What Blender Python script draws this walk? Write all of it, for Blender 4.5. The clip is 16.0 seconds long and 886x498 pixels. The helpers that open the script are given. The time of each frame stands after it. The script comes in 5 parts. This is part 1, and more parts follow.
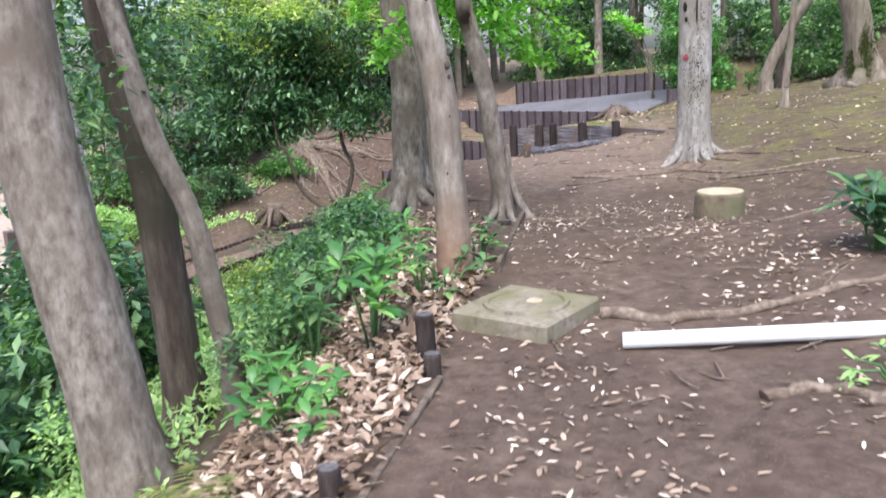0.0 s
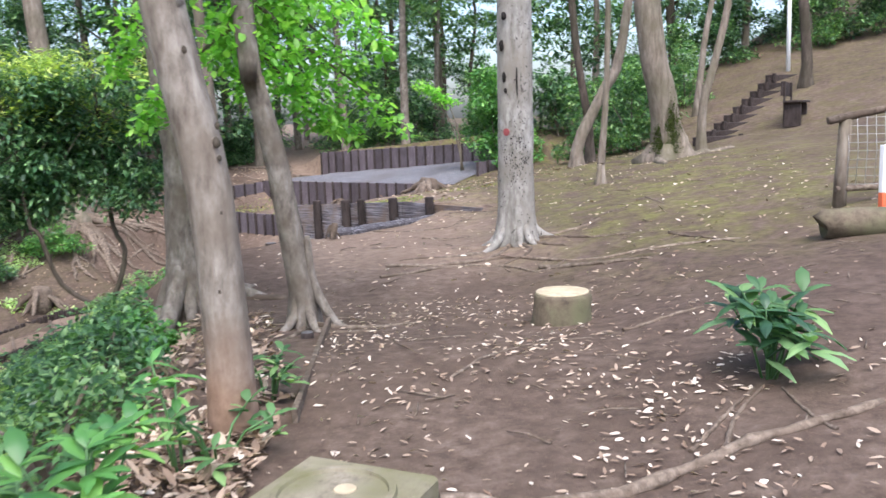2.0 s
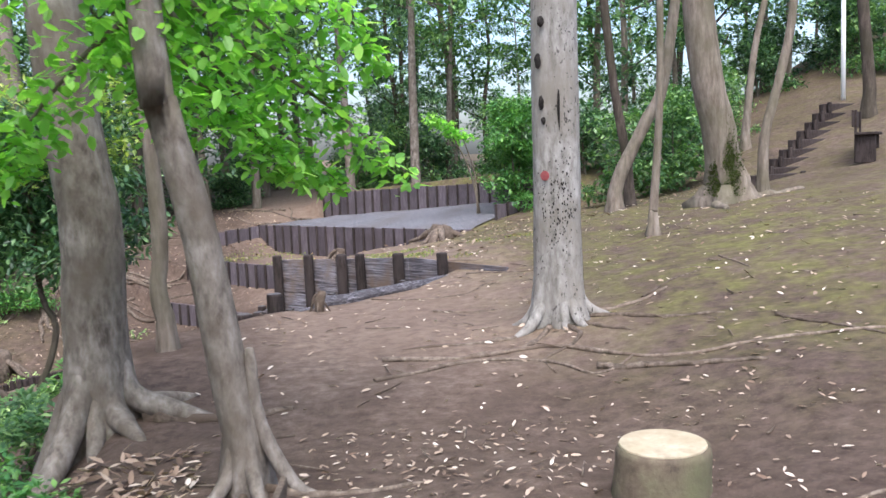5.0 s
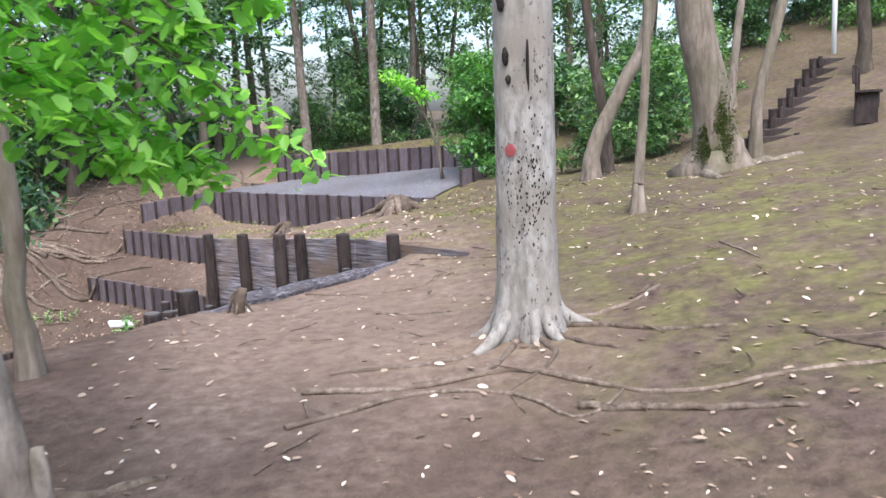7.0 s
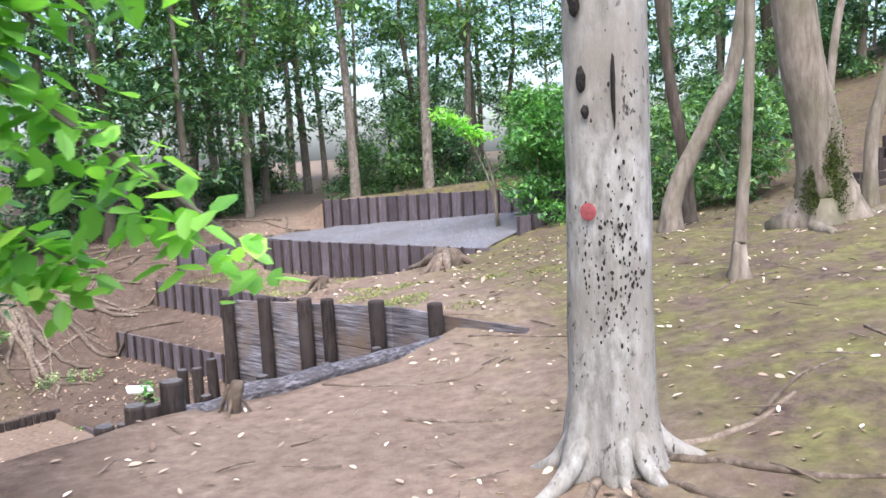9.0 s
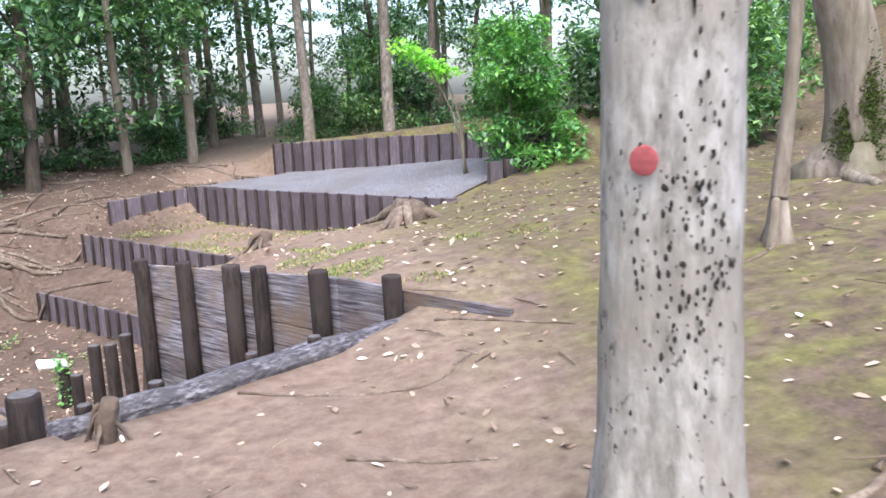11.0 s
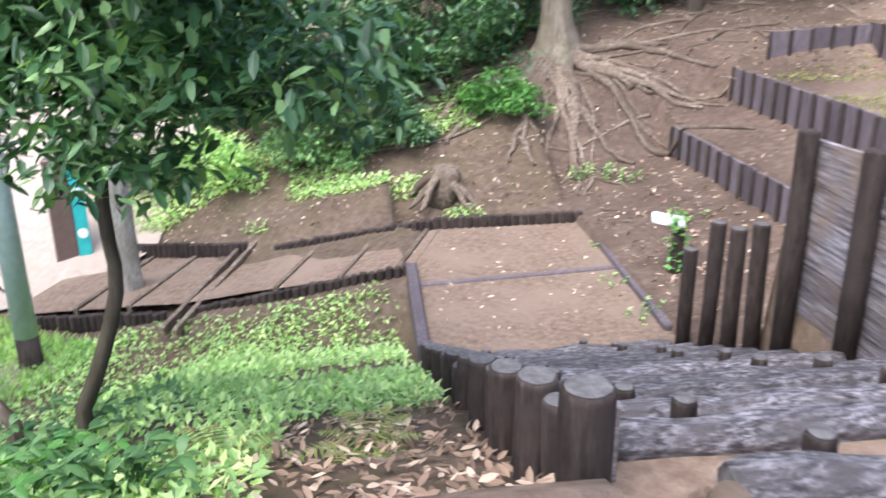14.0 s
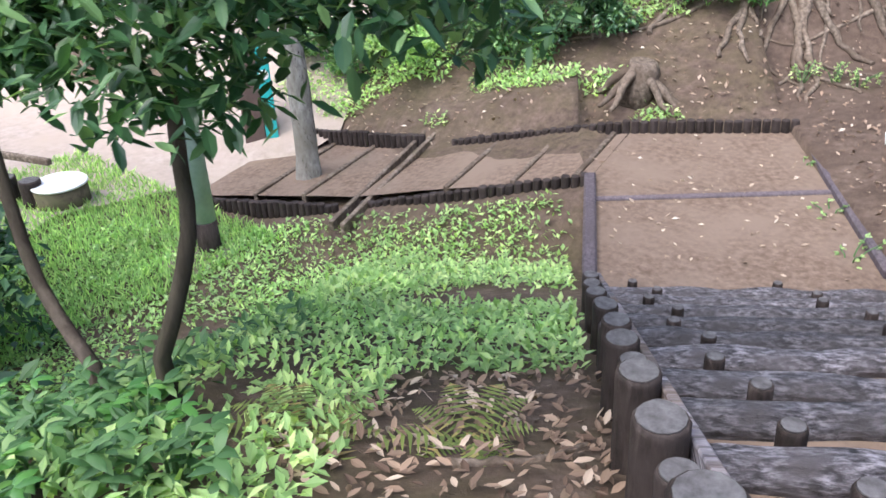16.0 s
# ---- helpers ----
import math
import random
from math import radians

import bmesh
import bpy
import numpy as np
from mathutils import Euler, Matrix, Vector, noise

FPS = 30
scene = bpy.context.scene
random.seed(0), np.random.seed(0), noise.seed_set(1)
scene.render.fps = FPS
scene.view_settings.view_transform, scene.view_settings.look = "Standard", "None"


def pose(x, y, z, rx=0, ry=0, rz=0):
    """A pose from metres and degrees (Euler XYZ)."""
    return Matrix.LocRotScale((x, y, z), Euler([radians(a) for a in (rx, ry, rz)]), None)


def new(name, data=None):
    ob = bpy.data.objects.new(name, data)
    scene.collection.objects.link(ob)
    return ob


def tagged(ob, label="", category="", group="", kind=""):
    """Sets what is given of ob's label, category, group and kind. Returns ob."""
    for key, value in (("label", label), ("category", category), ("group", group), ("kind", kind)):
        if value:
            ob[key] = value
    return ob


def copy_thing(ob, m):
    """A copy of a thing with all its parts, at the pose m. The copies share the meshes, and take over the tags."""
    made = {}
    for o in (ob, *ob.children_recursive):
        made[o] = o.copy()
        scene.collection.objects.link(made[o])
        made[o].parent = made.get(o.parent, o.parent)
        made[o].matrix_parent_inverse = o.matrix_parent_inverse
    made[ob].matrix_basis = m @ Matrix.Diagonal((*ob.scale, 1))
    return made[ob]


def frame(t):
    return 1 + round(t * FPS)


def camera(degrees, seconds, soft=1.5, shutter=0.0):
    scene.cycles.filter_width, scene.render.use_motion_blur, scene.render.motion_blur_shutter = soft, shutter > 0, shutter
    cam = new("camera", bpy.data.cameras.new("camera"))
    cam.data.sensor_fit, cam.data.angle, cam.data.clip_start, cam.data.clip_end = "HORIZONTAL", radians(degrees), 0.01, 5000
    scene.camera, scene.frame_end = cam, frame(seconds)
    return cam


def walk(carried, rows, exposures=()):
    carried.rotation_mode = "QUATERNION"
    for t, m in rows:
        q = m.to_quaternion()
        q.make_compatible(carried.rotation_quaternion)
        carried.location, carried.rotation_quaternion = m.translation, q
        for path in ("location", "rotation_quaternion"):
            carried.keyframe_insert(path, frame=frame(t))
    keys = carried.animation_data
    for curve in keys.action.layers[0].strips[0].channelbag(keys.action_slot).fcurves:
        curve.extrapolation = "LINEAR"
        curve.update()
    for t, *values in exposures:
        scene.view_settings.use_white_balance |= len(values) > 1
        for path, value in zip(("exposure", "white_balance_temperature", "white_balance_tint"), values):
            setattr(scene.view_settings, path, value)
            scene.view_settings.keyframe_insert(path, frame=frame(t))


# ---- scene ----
cam = camera(54.7, 16.0, 1.5, 0.5)
METRES, EYE, TILT, LEAN, TURN = 13.0, 1.5, 0.0, 0.0, 0.0
ROWS = [
    (0.0, 0.0, 0.0, 0.0, -0.69, -12.11, 3.22),
    (0.5, 0.0017, 0.0242, 0.0019, -1.7, -9.75, 2.32),
    (1.0, 0.0084, 0.0602, 0.0002, -5.24, -7.89, 2.5),
    (1.5, 0.0134, 0.0928, 0.0036, -7.09, -7.94, 2.76),
    (2.0, 0.0154, 0.1259, 0.004, -13.47, -8.36, 2.12),
    (2.5, 0.02, 0.1581, 0.0036, -14.31, -8.41, 2.36),
    (3.0, 0.0259, 0.1913, 0.005, -8.94, -7.13, 2.61),
    (3.5, 0.0302, 0.2278, 0.0062, -8.83, -6.67, 2.91),
    (4.0, 0.0382, 0.2624, 0.0071, -11.82, -5.79, 2.64),
    (4.5, 0.0485, 0.2924, 0.0072, -12.37, -5.63, 2.5),
    (7.0, 0.1038, 0.4395, 0.0145, -14.64, -8.95, 2.75),
    (7.5, 0.1165, 0.4729, 0.0156, -12.39, -7.82, 2.3),
    (8.0, 0.1234, 0.5076, 0.0169, -11.54, -7.72, 2.7),
    (8.5, 0.1315, 0.5391, 0.0174, -10.48, -5.83, 3.09),
    (11.0, 0.1682, 0.7002, 0.0091, -13.23, -9.93, 2.86),
    (11.5, 0.1668, 0.7387, 0.0073, -2.1, -10.48, 3.61),
    (12.0, 0.1625, 0.7736, 0.0076, 6.68, -11.64, 3.75),
    (12.5, 0.1519, 0.8078, 0.0063, 11.46, -12.08, 3.84),
    (13.0, 0.1435, 0.8407, 0.002, 17.46, -13.46, 3.24),
    (13.5, 0.1382, 0.8675, 0.0009, 23.38, -16.44, 2.23),
    (14.0, 0.1275, 0.8935, -0.0014, 28.43, -20.05, 0.53),
    (14.5, 0.1209, 0.9155, -0.0017, 35.7, -22.22, 0.11),
    (15.0, 0.1207, 0.9361, -0.0013, 40.65, -23.72, 0.23),
    (15.5, 0.1162, 0.9522, -0.0027, 42.98, -25.82, 0.59),
    (16.0, 0.1122, 0.9662, -0.0028, 42.36, -27.75, 2.52),
]
walk(cam, [(t, pose(0, 0, EYE, TILT, LEAN, TURN) @ pose(METRES * x, METRES * y, METRES * z, 90 + pitch, roll, yaw)) for t, x, y, z, yaw, pitch, roll in ROWS],
     exposures=[(0.0, 1.50, 5950, 13), (0.6, 1.34, 5950, 13), (1.5, 1.40, 5950, 13), (3.0, 1.66, 5950, 13), (4.5, 1.40, 5950, 13), (7.5, 1.66, 5950, 13), (11.5, 1.94, 5950, 13), (13.0, 1.95, 5950, 13), (16.0, 1.56, 5950, 13)])

# ---- light ----
world = bpy.data.worlds.new("sky")
scene.world = world
world.use_nodes = True
wn = world.node_tree.nodes
sky = wn.new("ShaderNodeTexSky")
sky.sky_type = "NISHITA"
sky.sun_disc = False
sky.sun_elevation = radians(58)
sky.sun_rotation = radians(200)
sky.air_density, sky.dust_density, sky.ozone_density = 1.0, 4.0, 1.0
world.node_tree.links.new(sky.outputs[0], wn["Background"].inputs[0])
wn["Background"].inputs[1].default_value = 0.15
sun_data = bpy.data.lights.new("sun", "SUN")
sun_data.energy, sun_data.angle, sun_data.color = 1.4, radians(50), (1.0, 0.97, 0.92)
sun = new("sun", sun_data)
sun.rotation_euler = (radians(32), 0, radians(200 - 180))

# ---- materials ----


def nodes_of(name):
    m = bpy.data.materials.new(name)
    m.use_nodes = True
    nt = m.node_tree
    return m, nt, nt.nodes["Principled BSDF"]


def ramp(nt, src, stops):
    r = nt.nodes.new("ShaderNodeValToRGB")
    els = r.color_ramp.elements
    while len(els) < len(stops):
        els.new(0.5)
    for e, (p, c) in zip(els, stops):
        e.position, e.color = p, (*c, 1)
    nt.links.new(src, r.inputs[0])
    return r.outputs[0]


def noise_of(nt, scale, detail=6, rough=0.6, stretch=None, dist=0.0):
    tc = nt.nodes.new("ShaderNodeTexCoord")
    src = tc.outputs["Object"]
    if stretch:
        mp = nt.nodes.new("ShaderNodeMapping")
        mp.inputs["Scale"].default_value = stretch
        nt.links.new(src, mp.inputs[0])
        src = mp.outputs[0]
    n = nt.nodes.new("ShaderNodeTexNoise")
    n.inputs["Scale"].default_value, n.inputs["Detail"].default_value = scale, detail
    n.inputs["Roughness"].default_value, n.inputs["Distortion"].default_value = rough, dist
    nt.links.new(src, n.inputs["Vector"])
    return n.outputs[0]


def mix(nt, fac, a, b, mode="MIX"):
    m = nt.nodes.new("ShaderNodeMix")
    m.data_type, m.blend_type = "RGBA", mode
    for sock, v in ((m.inputs[0], fac), (m.inputs[6], a), (m.inputs[7], b)):
        if isinstance(v, (int, float)):
            sock.default_value = v
        elif isinstance(v, tuple):
            sock.default_value = (*v, 1)
        else:
            nt.links.new(v, sock)
    return m.outputs[2]


def bump(nt, bsdf, h, strength, dist=0.02):
    b = nt.nodes.new("ShaderNodeBump")
    b.inputs["Strength"].default_value, b.inputs["Distance"].default_value = strength, dist
    nt.links.new(h, b.inputs["Height"])
    nt.links.new(b.outputs[0], bsdf.inputs["Normal"])


def math_of(nt, op, a, b):
    m = nt.nodes.new("ShaderNodeMath")
    m.operation = op
    for sock, v in ((m.inputs[0], a), (m.inputs[1], b)):
        if isinstance(v, (int, float)):
            sock.default_value = v
        else:
            nt.links.new(v, sock)
    return m.outputs[0]


def vary(nt, col, lo=0.75, hi=1.2, island=False):
    """Brightness that differs from piece to piece."""
    if island:
        src = nt.nodes.new("ShaderNodeNewGeometry").outputs["Random Per Island"]
    else:
        src = nt.nodes.new("ShaderNodeObjectInfo").outputs["Random"]
    g = ramp(nt, src, [(0, (lo,) * 3), (1, (hi,) * 3)])
    return mix(nt, 1.0, col, g, "MULTIPLY")


def surface(name, stops, scale, big=None, bigscale=0.8, rough=0.85, bumpy=0.5, stretch=None, spread=None, island=False, bdist=0.02, metal=0.0, dist=0.0):
    """A procedural surface: grain from stops, large stains towards the colour big."""
    m, nt, b = nodes_of(name)
    n1 = noise_of(nt, scale, 8, 0.65, stretch, dist)
    col = ramp(nt, n1, stops)
    if big:
        n2 = noise_of(nt, bigscale, 4, 0.6)
        col = mix(nt, ramp(nt, n2, [(0.42, (0, 0, 0)), (0.68, (1, 1, 1))]), col, big)
    if spread:
        col = vary(nt, col, spread[0], spread[1], island)
    nt.links.new(col, b.inputs["Base Color"])
    b.inputs["Roughness"].default_value, b.inputs["Metallic"].default_value = rough, metal
    b.inputs["Specular IOR Level"].default_value = 0.15 if rough > 0.8 else 0.5
    if bumpy:
        bump(nt, b, n1, bumpy, bdist)
    return m


def leafy(name, dark, light, yellow=None, gloss=0.45, trans=0.35):
    """Leaves: colour differs leaf by leaf, some light passes through."""
    m, nt, b = nodes_of(name)
    src = nt.nodes.new("ShaderNodeNewGeometry").outputs["Random Per Island"]
    stops = [(0.0, dark), (0.7, light)] + ([(1.0, yellow)] if yellow else [(1.0, light)])
    n = ramp(nt, noise_of(nt, 1.1, 3), [(0.3, (0.78, 0.78, 0.78)), (0.7, (1.2, 1.2, 1.2))])
    col = mix(nt, 1.0, ramp(nt, src, stops), n, "MULTIPLY")
    col = mix(nt, 1.0, col, (1.22, 1.22, 1.3), "MULTIPLY")
    nt.links.new(col, b.inputs["Base Color"])
    b.inputs["Roughness"].default_value = gloss
    t = nt.nodes.new("ShaderNodeBsdfTranslucent")
    nt.links.new(mix(nt, 1.0, col, (1.5, 1.7, 0.7), "MULTIPLY"), t.inputs[0])
    ms = nt.nodes.new("ShaderNodeMixShader")
    ms.inputs[0].default_value = trans
    nt.links.new(b.outputs[0], ms.inputs[1])
    nt.links.new(t.outputs[0], ms.inputs[2])
    nt.links.new(ms.outputs[0], nt.nodes["Material Output"].inputs[0])
    return m


def ground_material():
    m, nt, b = nodes_of("forest soil")
    fine = noise_of(nt, 9.0, 10, 0.7)
    mid = noise_of(nt, 1.3, 6, 0.6)
    large = noise_of(nt, 0.35, 5, 0.6)
    col = ramp(nt, fine, [(0.25, (0.046, 0.031, 0.023)), (0.5, (0.105, 0.076, 0.058)), (0.75, (0.185, 0.142, 0.112))])
    col = mix(nt, ramp(nt, mid, [(0.42, (0, 0, 0)), (0.62, (0.75, 0.75, 0.75))]), col, (0.070, 0.049, 0.037))
    col = mix(nt, ramp(nt, large, [(0.44, (0, 0, 0)), (0.60, (0.8, 0.8, 0.8))]), col, ramp(nt, fine, [(0.3, (0.040, 0.027, 0.021)), (0.7, (0.115, 0.084, 0.066))]))
    grains = noise_of(nt, 55.0, 4, 0.7)
    col = mix(nt, ramp(nt, grains, [(0.58, (0, 0, 0)), (0.75, (0.6, 0.6, 0.6))]), col, (0.22, 0.165, 0.125))
    # moss, where the vertex weight "moss" allows it
    at = nt.nodes.new("ShaderNodeAttribute")
    at.attribute_name = "moss"
    w = math_of(nt, "MULTIPLY", at.outputs["Fac"], ramp(nt, noise_of(nt, 2.6, 8, 0.7), [(0.40, (0, 0, 0)), (0.62, (1, 1, 1))]))
    col = mix(nt, w, col, ramp(nt, fine, [(0.3, (0.075, 0.080, 0.022)), (0.7, (0.20, 0.19, 0.065))]))
    at2 = nt.nodes.new("ShaderNodeAttribute")
    at2.attribute_name = "dry"
    col = mix(nt, math_of(nt, "MULTIPLY", at2.outputs["Fac"], 0.42), col, ramp(nt, fine, [(0.3, (0.20, 0.14, 0.105)), (0.7, (0.36, 0.275, 0.21))]))
    nt.links.new(col, b.inputs["Base Color"])
    b.inputs["Roughness"].default_value = 0.95
    b.inputs["Specular IOR Level"].default_value = 0.12
    h = math_of(nt, "ADD", fine, math_of(nt, "MULTIPLY", grains, 0.35))
    bump(nt, b, h, 0.7, 0.03)
    return m


M_GROUND = ground_material()
M_BARK = surface("grey-brown bark", [(0.32, (0.075, 0.062, 0.050)), (0.5, (0.18, 0.155, 0.128)), (0.68, (0.29, 0.26, 0.225))], 16, (0.12, 0.098, 0.075), 2.2, 0.9, 0.8, (1, 1, 0.45))
M_PALE = surface("pale smooth bark", [(0.3, (0.13, 0.12, 0.104)), (0.5, (0.25, 0.237, 0.215)), (0.7, (0.36, 0.345, 0.32))], 14, (0.19, 0.172, 0.145), 1.8, 0.9, 0.6, (1.4, 1.4, 0.5))
M_DARKBARK = surface("dark rough bark", [(0.3, (0.035, 0.026, 0.02)), (0.5, (0.075, 0.06, 0.048)), (0.7, (0.13, 0.105, 0.085))], 9, (0.05, 0.045, 0.03), 1.5, 0.95, 0.9, (1.5, 1.5, 0.3))
ft = M_PALE.node_tree
spots = ramp(ft, noise_of(ft, 34, 3, 0.6, (1, 1, 0.55)), [(0.60, (0, 0, 0)), (0.65, (1, 1, 1))])
zone = ramp(ft, noise_of(ft, 2.2, 4), [(0.44, (0, 0, 0)), (0.56, (1, 1, 1))])
oldc = ft.nodes["Principled BSDF"].inputs["Base Color"].links[0].from_socket
ft.links.new(mix(ft, math_of(ft, "MULTIPLY", spots, zone), oldc, (0.025, 0.022, 0.020)), ft.nodes["Principled BSDF"].inputs["Base Color"])
M_RUBBED = surface("grey bark", [(0.32, (0.10, 0.082, 0.066)), (0.5, (0.205, 0.178, 0.148)), (0.68, (0.31, 0.28, 0.24))], 15, (0.15, 0.122, 0.095), 2.2, 0.9, 0.75, (1, 1, 0.35))
rt = M_RUBBED.node_tree
sep = rt.nodes.new("ShaderNodeSeparateXYZ")
rt.links.new(rt.nodes.new("ShaderNodeTexCoord").outputs["Object"], sep.inputs[0])
hz = math_of(rt, "ADD", sep.outputs[2], math_of(rt, "MULTIPLY", noise_of(rt, 4.0, 6), 0.7))
old = rt.nodes["Principled BSDF"].inputs["Base Color"].links[0].from_socket
red = ramp(rt, noise_of(rt, 8, 8), [(0.3, (0.14, 0.088, 0.06)), (0.7, (0.30, 0.205, 0.145))])
rt.links.new(mix(rt, ramp(rt, hz, [(0.55, (1, 1, 1)), (0.95, (0, 0, 0))]), old, red), rt.nodes["Principled BSDF"].inputs["Base Color"])
M_MIDBARK = surface("brown tree bark", [(0.3, (0.09, 0.07, 0.052)), (0.5, (0.175, 0.145, 0.115)), (0.7, (0.26, 0.225, 0.185))], 9, (0.11, 0.10, 0.065), 1.4, 0.95, 0.8, (1.5, 1.5, 0.3))
M_REDBARK = surface("rubbed reddish bark", [(0.3, (0.16, 0.095, 0.06)), (0.5, (0.28, 0.175, 0.115)), (0.7, (0.38, 0.26, 0.18))], 8, None, 1, 0.9, 0.5)
M_MOSS = surface("tree moss", [(0.3, (0.02, 0.032, 0.006)), (0.7, (0.06, 0.08, 0.016))], 30, None, 1, 1.0, 0.9)
M_ROOT = surface("weathered root", [(0.32, (0.055, 0.042, 0.031)), (0.5, (0.14, 0.11, 0.085)), (0.68, (0.27, 0.22, 0.175))], 16, (0.09, 0.066, 0.048), 2, 0.9, 0.7, spread=(0.8, 1.2))
M_CUT = surface("sawn wood", [(0.3, (0.30, 0.25, 0.17)), (0.6, (0.44, 0.38, 0.27)), (0.8, (0.52, 0.46, 0.35))], 14, (0.33, 0.27, 0.17), 3, 0.85, 0.3)
M_STUMP = surface("stump bark", [(0.3, (0.07, 0.055, 0.04)), (0.6, (0.15, 0.12, 0.085)), (0.8, (0.22, 0.19, 0.13))], 12, (0.11, 0.11, 0.06), 3, 0.95, 0.6)
M_POST = surface("dark log post", [(0.3, (0.014, 0.011, 0.010)), (0.5, (0.034, 0.026, 0.023)), (0.75, (0.075, 0.060, 0.054))], 14, (0.048, 0.038, 0.035), 3, 0.85, 0.7, (2, 2, 0.4), spread=(0.8, 1.25))
M_PTOP = surface("grey post end grain", [(0.3, (0.055, 0.05, 0.05)), (0.6, (0.12, 0.115, 0.115)), (0.8, (0.18, 0.17, 0.17))], 22, None, 1, 0.85, 0.5)
M_PLANK = surface("weathered grey-brown planks", [(0.36, (0.040, 0.036, 0.040)), (0.5, (0.15, 0.14, 0.155)), (0.66, (0.34, 0.325, 0.35))], 7, (0.17, 0.125, 0.095), 2.2, 0.85, 0.5, (0.35, 0.35, 7), spread=(0.7, 1.25))
M_PANEL = surface("dark purple-brown stained boards", [(0.3, (0.055, 0.045, 0.052)), (0.5, (0.105, 0.088, 0.098)), (0.75, (0.18, 0.155, 0.165))], 8, (0.085, 0.07, 0.075), 1.2, 0.85, 0.4, (4, 4, 0.5), spread=(0.75, 1.3))
M_TREAD = surface("weathered log tread", [(0.40, (0.010, 0.008, 0.009)), (0.5, (0.085, 0.078, 0.086)), (0.62, (0.25, 0.235, 0.255))], 20, (0.055, 0.048, 0.05), 5, 0.62, 1.0, (0.85, 2.3, 2.3), spread=(0.6, 1.35), dist=0.2)
M_CONC = surface("mossy concrete", [(0.3, (0.115, 0.098, 0.07)), (0.5, (0.21, 0.185, 0.14)), (0.75, (0.32, 0.29, 0.235))], 16, (0.135, 0.13, 0.07), 4, 0.95, 0.5)
M_PIPE = surface("white plastic pipe", [(0.3, (0.72, 0.72, 0.70)), (0.7, (0.80, 0.80, 0.79))], 6, None, 1, 0.4, 0.05)
M_WHITE = surface("white stone", [(0.3, (0.6, 0.6, 0.6)), (0.7, (0.82, 0.82, 0.82))], 8, None, 1, 0.7, 0.3)
M_GRAVEL = surface("grey gravel", [(0.36, (0.05, 0.05, 0.055)), (0.5, (0.14, 0.14, 0.155)), (0.64, (0.26, 0.26, 0.285))], 34, (0.12, 0.112, 0.112), 0.8, 0.95, 0.9)
M_FINESOIL = surface("raked red-brown soil", [(0.3, (0.085, 0.060, 0.043)), (0.5, (0.15, 0.108, 0.080)), (0.7, (0.215, 0.16, 0.122))], 12, (0.185, 0.138, 0.105), 0.9, 0.95, 0.5)
M_LITTER = leafy("fallen leaves", (0.12, 0.075, 0.045), (0.34, 0.265, 0.19), (0.55, 0.48, 0.385), 0.75, 0.1)
M_LITTER_BROWN = leafy("brown fallen leaves", (0.07, 0.042, 0.026), (0.21, 0.145, 0.095), (0.40, 0.32, 0.235), 0.8, 0.1)
M_MAPLE = leafy("bright green leaves", (0.10, 0.24, 0.035), (0.21, 0.42, 0.075), (0.36, 0.56, 0.13), 0.45, 0.5)
M_LAUREL = leafy("glossy mid-green leaves", (0.035, 0.11, 0.03), (0.09, 0.22, 0.05), (0.18, 0.34, 0.08), 0.35, 0.3)
M_DARKLEAF = leafy("dark evergreen leaves", (0.014, 0.042, 0.018), (0.055, 0.125, 0.05), (0.20, 0.32, 0.13), 0.35, 0.3)
M_YELLOWLEAF = leafy("yellow-green leaves", (0.08, 0.14, 0.03), (0.22, 0.30, 0.07), (0.46, 0.50, 0.13), 0.5, 0.4)
M_MIDLEAF = leafy("mid-green leaves", (0.03, 0.08, 0.03), (0.09, 0.18, 0.06), (0.24, 0.36, 0.13), 0.5, 0.35)
M_WEED = leafy("low green weeds", (0.16, 0.27, 0.09), (0.32, 0.46, 0.18), (0.50, 0.60, 0.26), 0.55, 0.4)
M_FERN = leafy("fern fronds", (0.09, 0.12, 0.03), (0.16, 0.20, 0.05), (0.32, 0.22, 0.10), 0.6, 0.35)

# ---- mesh helpers ----
rnd = random.Random(7)
nr = np.random.default_rng(11)


def part(name, bm, material, parent=None, label=""):
    """One mesh object from a bmesh, under a thing or a part."""
    me = bpy.data.meshes.new(name)
    bm.to_mesh(me)
    bm.free()
    me.materials.append(material)
    ob = new(name, me)
    if parent:
        ob.parent = parent
    if label:
        tagged(ob, label)
    return ob


def empty(name, m, label, category, group="", kind=""):
    ob = new(name)
    ob.empty_display_size = 0.1
    ob.matrix_world = m
    return tagged(ob, label, category, group, kind)


def mesh_from(name, verts, faces, material, smooth=False):
    me = bpy.data.meshes.new(name)
    me.from_pydata([tuple(v) for v in verts], [], faces)
    me.materials.append(material)
    if smooth:
        me.polygons.foreach_set("use_smooth", [True] * len(me.polygons))
    return me


